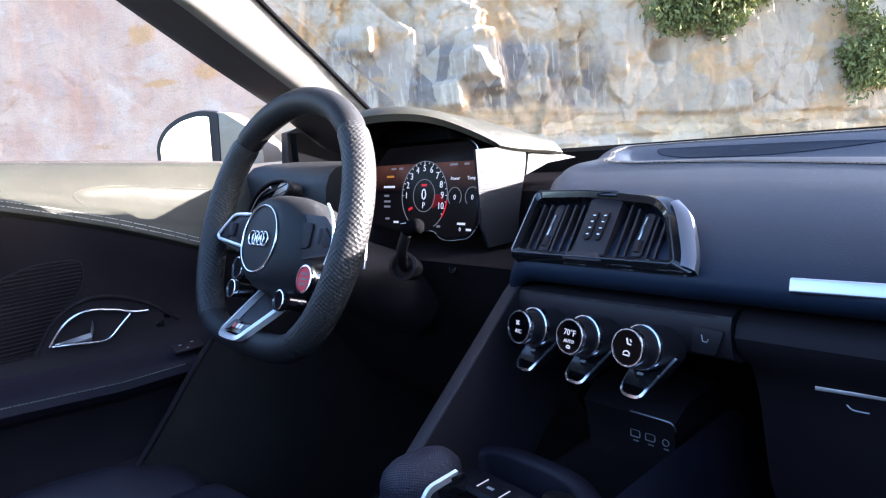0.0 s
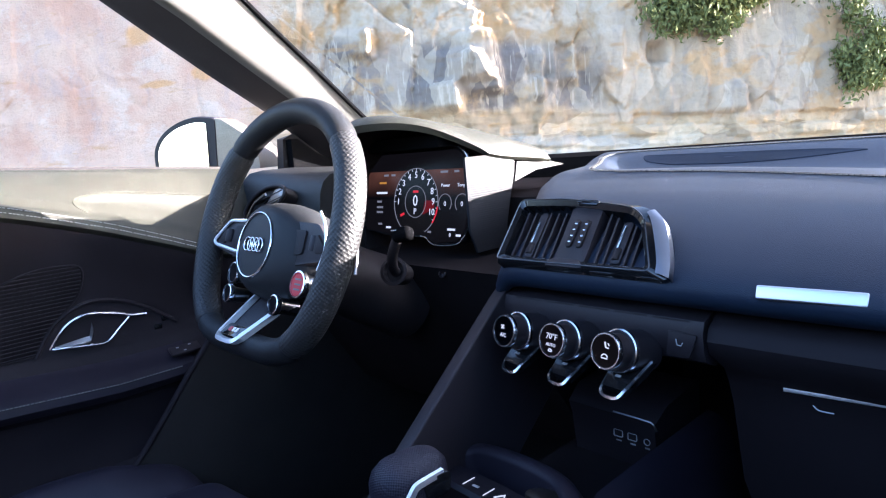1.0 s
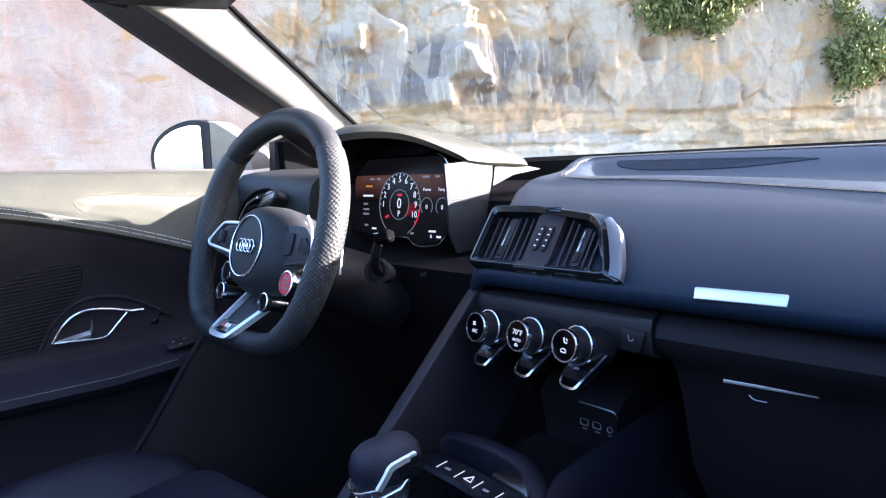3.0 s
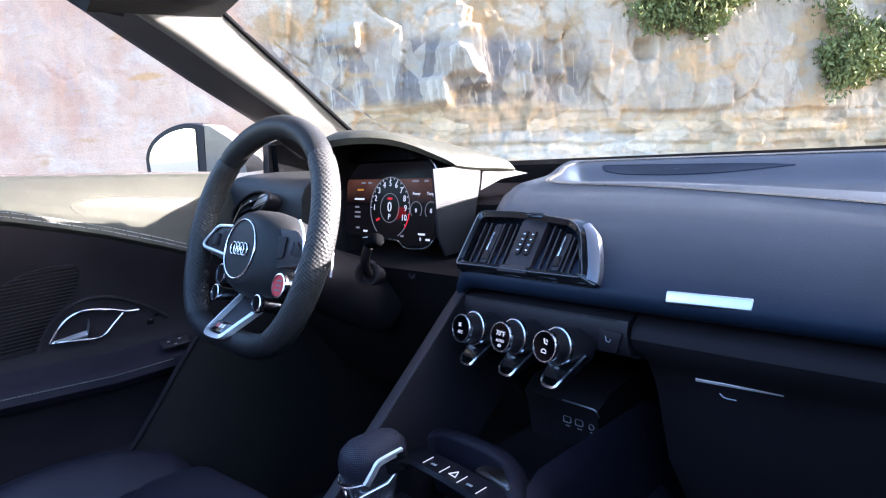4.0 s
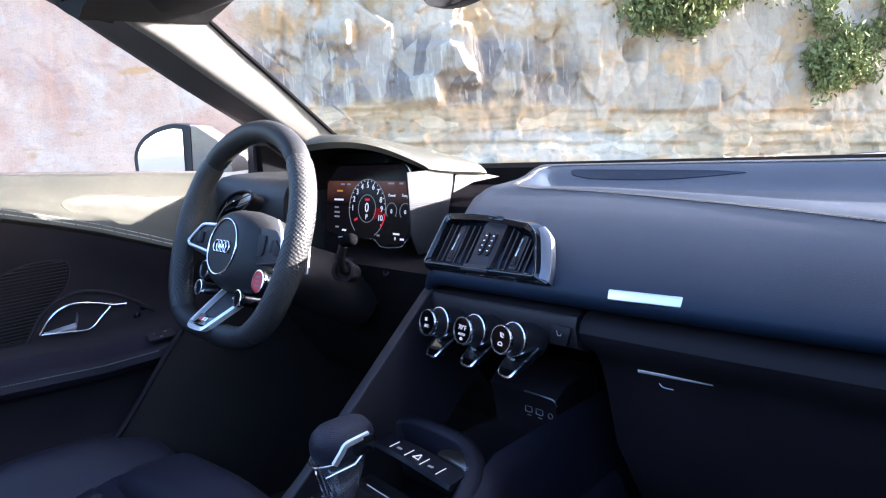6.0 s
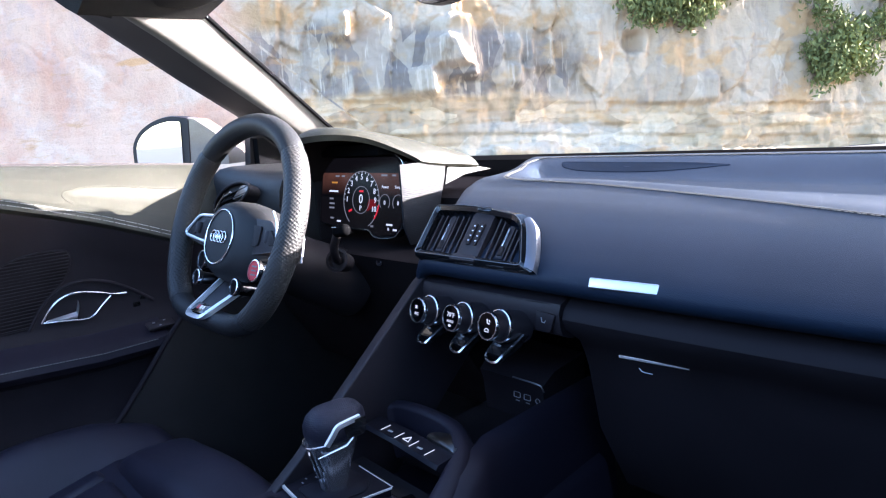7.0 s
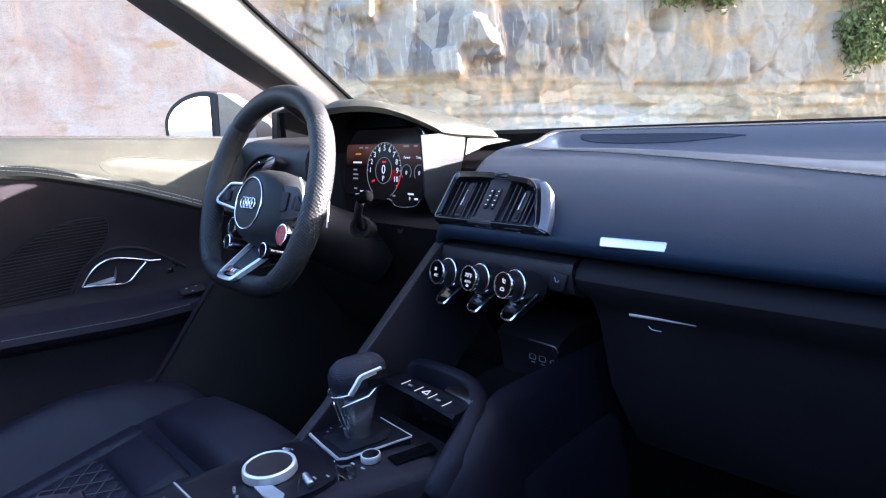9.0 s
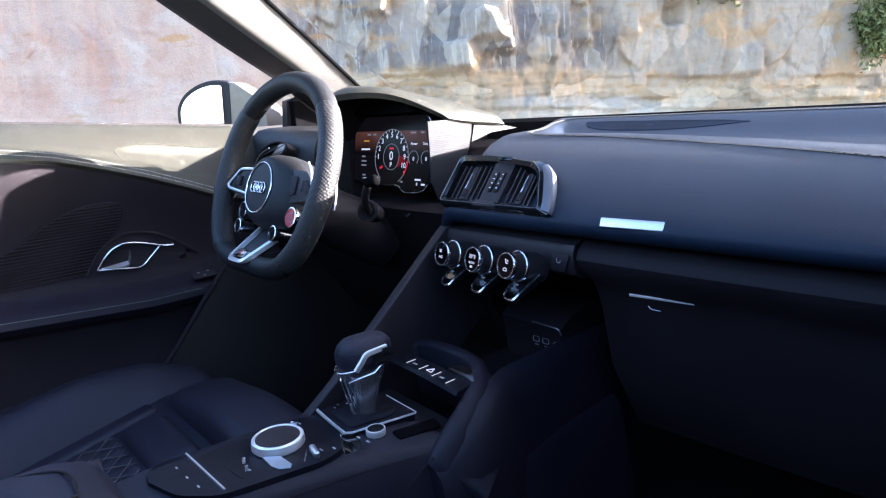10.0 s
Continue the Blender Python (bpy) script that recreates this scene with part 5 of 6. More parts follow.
con("tray_floor", box((0.19, 0.20, 0.01), at(-0.015, 0.19, 0.415)), SOFT, "dark tray floor")
con("tray_back", loft([[(-0.095, 0.275, 0.41), (-0.095, 0.268, 0.470), (-0.095, 0.262, 0.488), (-0.095, 0.285, 0.505), (-0.095, 0.36, 0.51), (-0.095, 0.36, 0.41)], [(0.020, 0.275, 0.41), (0.020, 0.268, 0.470), (0.024, 0.262, 0.486), (0.028, 0.285, 0.503), (0.03, 0.36, 0.51), (0.03, 0.36, 0.41)]]), PLASTIC, "dark socket panel")
con("tray_lip", sweep(smooth_path([(-0.03, 0.2615, 0.4895), (0.010, 0.2615, 0.4885), (0.021, 0.262, 0.4865), (0.025, 0.263, 0.478)], 4), circle_section(0.0012, 6)), DARK_CHROME, "thin satin lip")
for i, ux in enumerate((-0.029, -0.010)):
    con("usb_socket", ring_plate(rounded([(-0.0062, -0.0045), (0.0062, -0.0045), (0.0062, 0.0045), (-0.0062, 0.0045)], 0.002), rounded([(-0.0055, -0.0038), (0.0055, -0.0038), (0.0055, 0.0038), (-0.0055, 0.0038)], 0.0015), 0, 0.0016, m=tilted(ux, 0.2695, 0.459, 7)), DIM_PRINT, "outlined usb socket")
    con("usb_mark", box((0.007, 0.0006, 0.0014), at(ux, 0.2695, 0.4495)), DIM_PRINT)
con("aux_socket", lathe([(0.0042, 0.0), (0.0042, 0.0015), (0.0034, 0.0015), (0.0034, 0.0)], 20, tilted(0.009, 0.2695, 0.458, 7)), DIM_PRINT, "round aux socket")
con("aux_mark", box((0.006, 0.0006, 0.0018), at(0.009, 0.2695, 0.4495)), DIM_PRINT)
# switch strip in front of the tray
strip = con("switch_strip", loft([[(-0.088, 0.052, 0.482), (-0.088, 0.056, 0.490), (-0.088, 0.030, 0.489), (-0.088, 0.026, 0.4855), (-0.088, 0.034, 0.480)], [(-0.02, 0.048, 0.482), (-0.02, 0.052, 0.491), (-0.02, 0.025, 0.4898), (-0.02, 0.021, 0.486), (-0.02, 0.030, 0.480)], [(0.060, 0.040, 0.480), (0.060, 0.044, 0.489), (0.060, 0.017, 0.488), (0.060, 0.013, 0.484), (0.060, 0.022, 0.478)]]), SATIN, "satin black switch strip")
for i, sx in enumerate((-0.056, -0.026, 0.004, 0.034)):
    sy = 0.0385 - 0.11 * (sx + 0.056)
    con("divider", box((0.0009, 0.015, 0.0006), at(sx, sy, 0.4905, 3, 0, -6)), WHITE_PRINT, parent=strip)
con("hazard_mark", tube([(-0.0150, 0.031, 0.4912), (-0.0040, 0.0297, 0.4912), (-0.0086, 0.0395, 0.4912)], 0.0008, True, k=5), WHITE_PRINT, "white hazard triangle", parent=strip)
for sx in (-0.043, 0.018):
    con("switch_mark", box((0.008, 0.003, 0.0005), at(sx, 0.0365 - 0.11 * (sx + 0.056), 0.4908, 3)), PRINT, parent=strip)
con("card_slot", prism(rounded([(0.002, 0.052), (0.060, 0.043), (0.052, 0.062), (0.030, 0.074), (0.004, 0.068)], 0.006), 0.486, 0.4925, 0.002), DARK_CHROME, "grey glossy slot cover")
con("well_floor", prism([(-0.108, 0.03), (0.070, 0.02), (0.070, -0.02), (0.02, -0.004), (-0.108, -0.004)], 0.432, 0.440), SOFT, "dark well behind the lever")

# gear gate
GATE = [(-0.112, -0.040), (-0.114, -0.080), (-0.100, -0.088), (-0.022, -0.098), (-0.016, -0.092), (0.004, -0.008), (-0.002, -0.004), (-0.066, -0.001), (-0.100, -0.020)]
gate = con("gear_gate", prism(rounded(GATE, 0.004), 0.44, 0.4505, 0.001), SATIN, "gloss black gear gate")
con("gate_trim", sweep([(-0.1125, -0.066, 0.4515), (-0.1135, -0.079, 0.4515), (-0.101, -0.0875, 0.4515), (-0.060, -0.0932, 0.4515), (-0.022, -0.0975, 0.4515)], [(-0.0020, -0.0012), (0.0020, -0.0012), (0.0014, 0.0012), (-0.0014, 0.0012)]), SILVER, "bright silver gate trim", parent=gate)
con("gate_trim", sweep([(-0.022, -0.0975, 0.4515), (-0.0155, -0.090, 0.4515), (0.0045, -0.0075, 0.4515)], [(-0.0011, -0.001), (0.0011, -0.001), (0.0008, 0.001), (-0.0008, 0.001)]), SILVER, "bright silver gate trim", parent=gate)
con("gate_trim", sweep([(0.0035, -0.0055, 0.4515), (-0.03, -0.0035, 0.4515), (-0.066, -0.001, 0.4515)], circle_section(0.0008, 6)), SILVER, "thin gate trim", parent=gate)
con("gate_trim", sweep([(-0.111, -0.042, 0.4515), (-0.096, -0.022, 0.4515)], circle_section(0.0010, 6)), SILVER, "thin gate trim", parent=gate)
for gx, gy in ((-0.095, -0.060), (-0.088, -0.050), (-0.082, -0.042), (-0.090, -0.068)):
    con("gate_mark", box((0.0034, 0.0018, 0.0004), at(gx, gy, 0.4509)), PRINT, parent=gate)
con("gate_boot", prism(rounded([(-0.084, -0.080), (-0.026, -0.086), (-0.014, -0.030), (-0.030, -0.012), (-0.070, -0.012)], 0.008), 0.4505, 0.4525, 0.001), SATIN, "dark lever slot cover", parent=gate)
# Plate blackened to paint the shade of a recess.
con("side_slot", prism(rounded([(0.012, -0.052), (0.034, -0.056), (0.046, -0.002), (0.026, 0.004)], 0.003), 0.4435, 0.4472, 0.0005), BLACK_EDGE, "flat black plate, dark as the shade inside a slot")
# small knob and prism key beside the gate
knob_s = con("volume_knob", lathe([(0.0122, 0), (0.0122, 0.0062), (0.0116, 0.0076), (0.0102, 0.0079), (0.0099, 0.0070), (0, 0.0070)], 32, at(0.002, -0.068, 0.447)), SILVER, "small satin volume knob")
con("knob_top", lathe([(0, 0.0), (0.0100, 0.0)], 28, at(0.002, -0.068, 0.4544)), GLOSS, parent=knob_s)
con("key", prism(rounded([(-0.030, -0.096), (-0.012, -0.083), (0.022, -0.102), (0.014, -0.122)], 0.003), 0.444, 0.4475, 0.001), GLOSS, "gloss black skip key")
con("key_edge", sweep([(-0.027, -0.100, 0.4482), (-0.004, -0.112, 0.4482), (0.012, -0.120, 0.4482)], circle_section(0.0009, 6)), CHROME, "thin chrome key edge")
for bx, by in ((-0.005, -0.089), (0.012, -0.087)):
    con("key_mark", box((0.006, 0.0028, 0.0004), at(bx, by, 0.4485)), PRINT)

# rotary controller panel
PANEL = [(-0.124, -0.288), (-0.100, -0.305), (-0.040, -0.290), (-0.006, -0.258), (0.018, -0.150), (0.012, -0.118), (-0.050, -0.102), (-0.092, -0.106), (-0.104, -0.150)]
panel = con("control_panel", prism(rounded(PANEL, 0.012), 0.446, 0.4545, 0.002), SATIN, "gloss black control panel")
con("panel_line", sweep([(-0.119, -0.252, 0.4552), (-0.066, -0.2515, 0.4552), (-0.012, -0.251, 0.4552)], [(-0.0014, -0.0008), (0.0014, -0.0008), (0.0010, 0.0008), (-0.0010, 0.0008)]), ALUMINIUM, "bright dividing line", parent=panel)
for mx, my, mw in ((-0.096, -0.271, 0.007), (-0.067, -0.270, 0.007), (-0.040, -0.268, 0.008), (-0.028, -0.216, 0.006), (-0.090, -0.150, 0.007), (-0.080, -0.125, 0.007), (-0.004, -0.140, 0.009), (0.004, -0.128, 0.008)):
    con("panel_mark", box((mw * 0.7, 0.0020, 0.0004), at(mx, my, 0.4549)), PRINT, parent=panel)
lettering("word", "MENU", 0.0052, at(-0.002, -0.112, 0.4549, 0, 0, -22), PRINT, panel)
lettering("word", "BACK", 0.0052, at(0.016, -0.117, 0.4549, 0, 0, -22), PRINT, panel)
con("panel_key", sweep(smooth_path([(-0.062, -0.208, 0.4549), (-0.060, -0.221, 0.4549), (-0.046, -0.231, 0.4549), (-0.018, -0.229, 0.4549)], 4), circle_section(0.0006, 6)), SOFT, "key outline", parent=panel)
con("toggle", box((0.024, 0.0075, 0.009), at(-0.001, -0.150, 0.4585, 0, 0, -14), 0.0032, 3), ALUMINIUM, "satin toggle key", parent=panel)
con("toggle_base", sweep([(-0.016, -0.152, 0.4552), (0.004, -0.166, 0.4552)], circle_section(0.0009, 6)), CHROME, parent=panel)

dial = thing("rotary_controller", pose(-0.0540, -0.1675, 0.4545), "satin aluminium rotary controller with black touch top", "control dial")
part("ring", lathe([(0.0297, 0), (0.0310, 0.0015), (0.0307, 0.006), (0.0299, 0.0102), (0.0278, 0.0118), (0.0264, 0.0115), (0.0258, 0.0105)], 64), SILVER, dial, "satin aluminium ring")
part("touchpad", lathe([(0, 0.0115), (0.020, 0.0113), (0.0258, 0.0105), (0.0262, 0.008)], 64), PLASTIC, dial, "black touch surface")
part("tab", loft([[(0.018, -0.029, 0.0005), (0.032, -0.014, 0.0005), (0.032, -0.014, 0.004), (0.018, -0.029, 0.004)], [(0.040, -0.030, 0.0005), (0.054, -0.012, 0.0005), (0.054, -0.012, 0.0025), (0.040, -0.030, 0.0025)], [(0.050, -0.026, 0.0), (0.058, -0.016, 0.0), (0.058, -0.016, 0.001), (0.050, -0.026, 0.001)]]), ALUMINIUM, dial, "satin press tab")
part("marker", box((0.010, 0.004, 0.003), at(-0.012, 0.029, 0.012, 0, 0, 25), 0.001), CHROME, dial, "chrome marker")

# armrest behind the controller
arm = thing("armrest", pose(-0.07, -0.55, 0.44), "dark blue-black leather centre armrest with a seam", "armrest")
part("cushion", loft([[(x, y, z) for x, z in ((-0.085, 0.0), (-0.088, 0.03), (-0.075, h), (-0.03, h + 0.008), (0.03, h + 0.008), (0.072, h), (0.082, 0.03), (0.08, 0.0))] for y, h in ((-0.3, 0.05), (0.10, 0.052), (0.17, 0.050), (0.20, 0.040), (0.215, 0.022), (0.218, 0.01))]), SEAT_LEATHER, arm, "soft leather lid")
part("seam", tube(smooth_path([(-0.088, 0.12, 0.046), (-0.03, 0.172, 0.059), (0.02, 0.176, 0.059), (0.035, 0.16, 0.059), (0.04, 0.05, 0.060)], 6), 0.0016, k=6), SOFT, arm, "dark seam")

# ---- gear selector ----
lever = thing("gear_selector", pose(-0.050, -0.048, 0.452, 0, 0, -8), "leather-topped gear selector with satin chrome accent", "gear lever")


def lever_ring(z, w, d, dx, dy, p=0.75, n=32):
    return [(dx + w * math.copysign(abs(math.cos(a)) ** p, math.cos(a)), dy + d * math.copysign(abs(math.sin(a)) ** p, math.sin(a)), z) for a in [2 * math.pi * i / n for i in range(n)]]


part("knob", loft([lever_ring(*v) for v in ((0.0635, 0.019, 0.026, 0.002, 0.002), (0.067, 0.0230, 0.032, 0.002, 0.003), (0.074, 0.0252, 0.0355, 0.002, 0.005), (0.084, 0.0250, 0.0362, 0.002, 0.006), (0.092, 0.0235, 0.034, 0.002, 0.007), (0.0985, 0.019, 0.028, 0.002, 0.008), (0.1015, 0.011, 0.016, 0.002, 0.009), (0.1020, 0.004, 0.006, 0.002, 0.009))]), KNOB_LEATHER, lever, "grained black leather knob")
STEM = material("smoked_metal", (0.26, 0.26, 0.28), 0.22, metal=0.85, vary=0.15, grain=700)
part("stem", loft([lever_ring(*v, 0.45) for v in ((-0.002, 0.012, 0.013, 0.0, 0.0), (0.012, 0.0125, 0.014, 0.0, 0.0), (0.036, 0.0165, 0.020, 0.0, 0.001), (0.052, 0.0190, 0.025, 0.0, 0.002), (0.067, 0.0198, 0.027, 0.0, 0.002))]), STEM, lever, "faceted smoked metal stem")
part("stem_edge", sweep([(-0.0115, -0.0130, 0.004), (-0.0155, -0.0195, 0.034), (-0.0180, -0.0250, 0.060)], circle_section(0.0011, 6)), CHROME, lever)
part("stem_edge", sweep([(0.0035, -0.0145, 0.004), (0.0040, -0.0205, 0.034), (0.0045, -0.0262, 0.062)], circle_section(0.0012, 6)), CHROME, lever)
part("stem_edge", sweep([(0.0120, -0.0135, 0.004), (0.0162, -0.0200, 0.034), (0.0190, -0.0255, 0.053), (0.0196, 0.010, 0.056), (0.0188, 0.024, 0.066)], circle_section(0.0012, 6)), CHROME, lever)
part("stem_foot", loft([[(-0.008, -0.0150, 0.001), (0.003, -0.0155, 0.001), (0.003, -0.012, 0.001), (-0.008, -0.012, 0.001)], [(-0.0065, -0.0172, 0.013), (0.002, -0.0177, 0.013), (0.002, -0.013, 0.013), (-0.0065, -0.013, 0.013)]]), ALUMINIUM, lever, "satin wedge at the stem's foot")
part("collar", sweep(smooth_path([(-0.0215, -0.0150, 0.0680), (-0.010, -0.0300, 0.0630), (0.010, -0.0318, 0.0640), (0.0262, -0.0160, 0.0680)], 5), circle_section(0.0012, 6)), CHROME, lever, "thin chrome collar")
part("accent", sweep(smooth_path([(0.0262, -0.0170, 0.0675), (0.0288, -0.0090, 0.0790), (0.0292, -0.0030, 0.0860), (0.0282, 0.0080, 0.0874), (0.0255, 0.0270, 0.0878)], 5), [(-0.0036, -0.0016), (0.0036, -0.0016), (0.0028, 0.0018), (-0.0028, 0.0018)], normal=(1, 0, 0)), SILVER, lever, "satin chrome accent strip")
part("unlock_key", prism(rounded([(-0.010, 0.004), (0.014, 0.004), (0.016, 0.024), (-0.014, 0.024)], 0.004), 0, 0.003, 0.001, m=Matrix.Translation((0.0255, 0.018, 0.064)) @ Matrix.Rotation(radians(90), 4, "Y") @ Matrix.Rotation(radians(90), 4, "Z")), GLOSS, lever, "gloss black unlock key")
part("lit_mark", lathe([(0, 0.0), (0.0022, 0.0)], 12, Matrix.Translation((-0.004, -0.0262, 0.050)) @ Matrix.Rotation(radians(80), 4, "X")), WHITE_PRINT, lever)

# ---- driver's door ----
door = thing("driver_door", pose(-0.8, 0, 0.3), "driver's door with black leather top pad, armrest and ribbed speaker", "car door")


def dr(name, bm, mat, label="", parent=None, smooth=True):
    bmesh.ops.translate(bm, vec=(0.8, 0, -0.3), verts=bm.verts)
    return part(name, bm, mat, parent or door, label, smooth)


SILL = ((-1.1, 0.90), (-0.272, 0.851), (0.023, 0.828), (0.283, 0.806), (0.364, 0.797), (0.5, 0.785))
EDGE = ((-1.1, 0.84), (-0.40, 0.803), (-0.294, 0.797), (-0.214, 0.783), (-0.144, 0.762), (-0.069, 0.737), (0.013, 0.705), (0.057, 0.686), (0.12, 0.668), (0.2, 0.655), (0.5, 0.64))
ys = [-1.1 + 0.06 * i for i in range(13)] + [-0.36 + 0.02 * i for i in range(29)]


SCOOP = ((-0.112, -0.724), (-0.108, -0.732), (-0.098, -0.740), (-0.07, -0.748), (-0.03, -0.753), (0.05, -0.755), (0.15, -0.756), (0.5, -0.757))


def scoop(x, y):
    """Depth of the hollow below the crest."""
    if y < -0.112:
        return 0.0
    return 0.0042 * ease((x - interp(SCOOP, y)[0]) / 0.010) * ease((y + 0.112) / 0.03) * ease((-0.708 - x) / 0.016)


def swell(y):
    """How far the panel swells out below the seam towards the back."""
    return 0.030 * ease((-0.16 - y) / 0.16)


def pad_section(y):
    s0, e0 = interp(SILL, y)[0], interp(EDGE, y)[0]
    b = swell(y)
    # a scoop that deepens forwards, below a crest
    h = s0 - e0
    k = min(1.0, max(0.0, (y + 0.13) / 0.10))
    pts = [(-0.835, s0 - 0.07), (-0.835, s0 - 0.006), (-0.826, s0 - 0.001), (-0.800, s0), (-0.790, s0 - 0.05 * h), (-0.776, s0 - 0.15 * h), (-0.758, s0 - 0.30 * h), (-0.748, s0 - 0.40 * h), (-0.738, s0 - 0.50 * h - 0.003 * k), (-0.726, s0 - 0.62 * h - 0.003 * k), (-0.714, s0 - 0.78 * h), (-0.704, e0 + 0.012), (-0.699, e0 + 0.003), (-0.699 + 0.3 * b, e0 - 0.004), (-0.706 + 0.6 * b, e0 - 0.010), (-0.730, e0 - 0.016)]
    fine = pts[:3]
    for (xa, za), (xb, zb) in zip(pts[3:12], pts[4:13]):
        for q in range(4):
            x, z = xa + (xb - xa) * q / 4, za + (zb - za) * q / 4
            fine.append((x - 0.4 * scoop(x, y), z - scoop(x, y)))
    return [(x, y, z) for x, z in fine + pts[12:]]


ys_pad = [y for y in ys if y < -0.2] + [-0.2 + 0.006 * i for i in range(67)]
# Pad in the lightened leather: sunlight is put into its colour.
dr("top_pad", loft([pad_section(y) for y in ys_pad]), SUNLIT_LEATHER, "black leather door top pad")
dseam = [Vector((-0.7015, y, interp(EDGE, y)[0] + 0.009)) for y in ys if y < 0.12]
tagged(dr("thread", stitches(dseam, r=0.00055, lift=0.0012), PRINT, "pale grey stitching"), kind="stuff")
tagged(dr("thread", stitches([p + Vector((0.002, 0, -0.007)) for p in dseam], r=0.00055, lift=0.0012), PRINT, "pale grey stitching"), kind="stuff")


def pad_height(x, y):
    """Height of the top pad's surface."""
    pts = [(p[0], p[2]) for p in pad_section(y)[3:40]]
    for (xa, za), (xb, zb) in zip(pts, pts[1:]):
        if xa <= x <= xb:
            return za + (zb - za) * (x - xa) / (xb - xa)
    return pts[-1][1]


crest = smooth_path([(x, y, 0) for x, y in ((-0.718, -0.096), (-0.722, -0.108), (-0.730, -0.110), (-0.740, -0.098), (-0.748, -0.070), (-0.753, -0.03), (-0.755, 0.05), (-0.756, 0.15))], 6)
dr("crest_line", tube([(p.x, p.y, pad_height(p.x, p.y) + 0.0002) for p in crest], 0.0008, k=6), SUNLIT_LEATHER, "fine crest seam")
dr("window_seal", sweep([(-0.812, y, interp(SILL, y)[0] + 0.001) for y in ys if y < 0.33], [(-0.005, -0.004), (0.005, -0.004), (0.004, 0.003), (-0.004, 0.003)]), SOFT, "black rubber window seal")


def panel_section(y):
    e0 = interp(EDGE, y)[0] - 0.012
    a = 0.505 + 0.08 * max(0.0, -0.1 - y) + 0.10 * max(0.0, y)
    b = swell(y)
    return [(x, y, z) for x, z in ((-0.835, 0.20), (-0.835, e0), (-0.704 + 0.7 * b, e0 + 0.001), (-0.713 + b, e0 - 0.02), (-0.728 + b, e0 - 0.05), (-0.746, (e0 + a) / 2), (-0.745, a + 0.045), (-0.738, a + 0.020), (-0.722, a + 0.008), (-0.702, a + 0.002), (-0.690, a - 0.008), (-0.687, a - 0.022), (-0.695, a - 0.034), (-0.715, a - 0.045), (-0.728, a - 0.09), (-0.720, 0.36), (-0.690, 0.335), (-0.665, 0.325), (-0.66, 0.20))]


dr("inner_panel", loft([panel_section(y) for y in ys]), DOOR_PLASTIC, "dark door panel with moulded armrest")
dr("armrest_pad", loft([[(x + 0.0015, y, z + 0.0015) for x, y, z in panel_section(y)[7:13]] + [(-0.715, y, panel_section(y)[13][2] + 0.003), (-0.735, y, panel_section(y)[7][2] - 0.004)] for y in ys if y < 0.03]), CONSOLE, "padded leather armrest")
arm_path = [Vector((-0.6885, y, 0.505 + 0.08 * max(0.0, -0.1 - y) + 0.10 * max(0.0, y) - 0.010)) for y in ys if -0.9 < y < 0.02]
tagged(dr("thread", stitches([p + Vector((0.0015, 0, 0.002)) for p in arm_path], r=0.0006), STITCH, "dark stitching"), kind="stuff")
# pull handle
hx = -0.744
H_TOP = smooth_path([(hx, -0.174, 0.565), (hx + 0.004, -0.158, 0.588), (hx + 0.006, -0.140, 0.603), (hx + 0.006, -0.115, 0.6085), (hx + 0.004, -0.080, 0.601), (hx + 0.002, -0.052, 0.591), (hx + 0.001, -0.028, 0.5875)], 5)
H_BOT = smooth_path([(hx, -0.174, 0.565), (hx + 0.004, -0.150, 0.5625), (hx + 0.005, -0.122, 0.5585), (hx + 0.005, -0.103, 0.5560), (hx + 0.004, -0.090, 0.5600), (hx + 0.003, -0.074, 0.5740), (hx + 0.002, -0.056, 0.5890)], 5)
handle = dr("door_handle", tube(H_TOP, 0.0028, k=8), CHROME, "bright chrome handle surround")
dr("surround", tube(H_BOT, 0.0022, k=8), CHROME, "bright chrome lower surround", parent=handle)
dr("recess", prism(rounded([(-0.166, 0.566), (-0.142, 0.598), (-0.115, 0.605), (-0.062, 0.590), (-0.080, 0.565), (-0.105, 0.558)], 0.006), 0.0, 0.003, m=Matrix(((0, 0, 1, hx - 0.005), (1, 0, 0, 0), (0, 1, 0, 0), (0, 0, 0, 1)))), GLOSS, "dark handle recess", parent=handle)
dr("lever", loft([[(hx + 0.002, y, z - w), (hx + 0.007, y, z), (hx + 0.002, y, z + w)] for y, z, w in ((-0.168, 0.566, 0.002), (-0.140, 0.566, 0.005), (-0.118, 0.567, 0.006), (-0.112, 0.585, 0.008))]), ALUMINIUM, "satin release lever", parent=handle)
for by, bz in ((-0.012, 0.560), (0.002, 0.572)):
    dr("lock_key", box((0.004, 0.014, 0.010), at(hx - 0.002, by, bz), 0.002), GLOSS)
sw = dr("window_switch", box((0.022, 0.050, 0.006), at(-0.698, 0.010, 0.522, 0, 25, 0), 0.002), PLASTIC, "black window switch pack")
for by, bz in ((-0.004, 0.529), (0.008, 0.522), (0.016, 0.530)):
    dr("switch_mark", box((0.003, 0.0045, 0.0015), at(-0.692, by, bz), 0.0005), PRINT, parent=sw)
# ribbed speaker grille, sunk in a rounded field beside the handle
def panel_x(y, z):
    """Where the door panel's inner face lies."""
    sec = [(p[0], p[2]) for p in panel_section(y)[2:10]]
    for (xa, za), (xb, zb) in zip(sec, sec[1:]):
        if zb <= z <= za:
            return xa + (xb - xa) * (z - za) / (zb - za)
    return sec[-1][0]


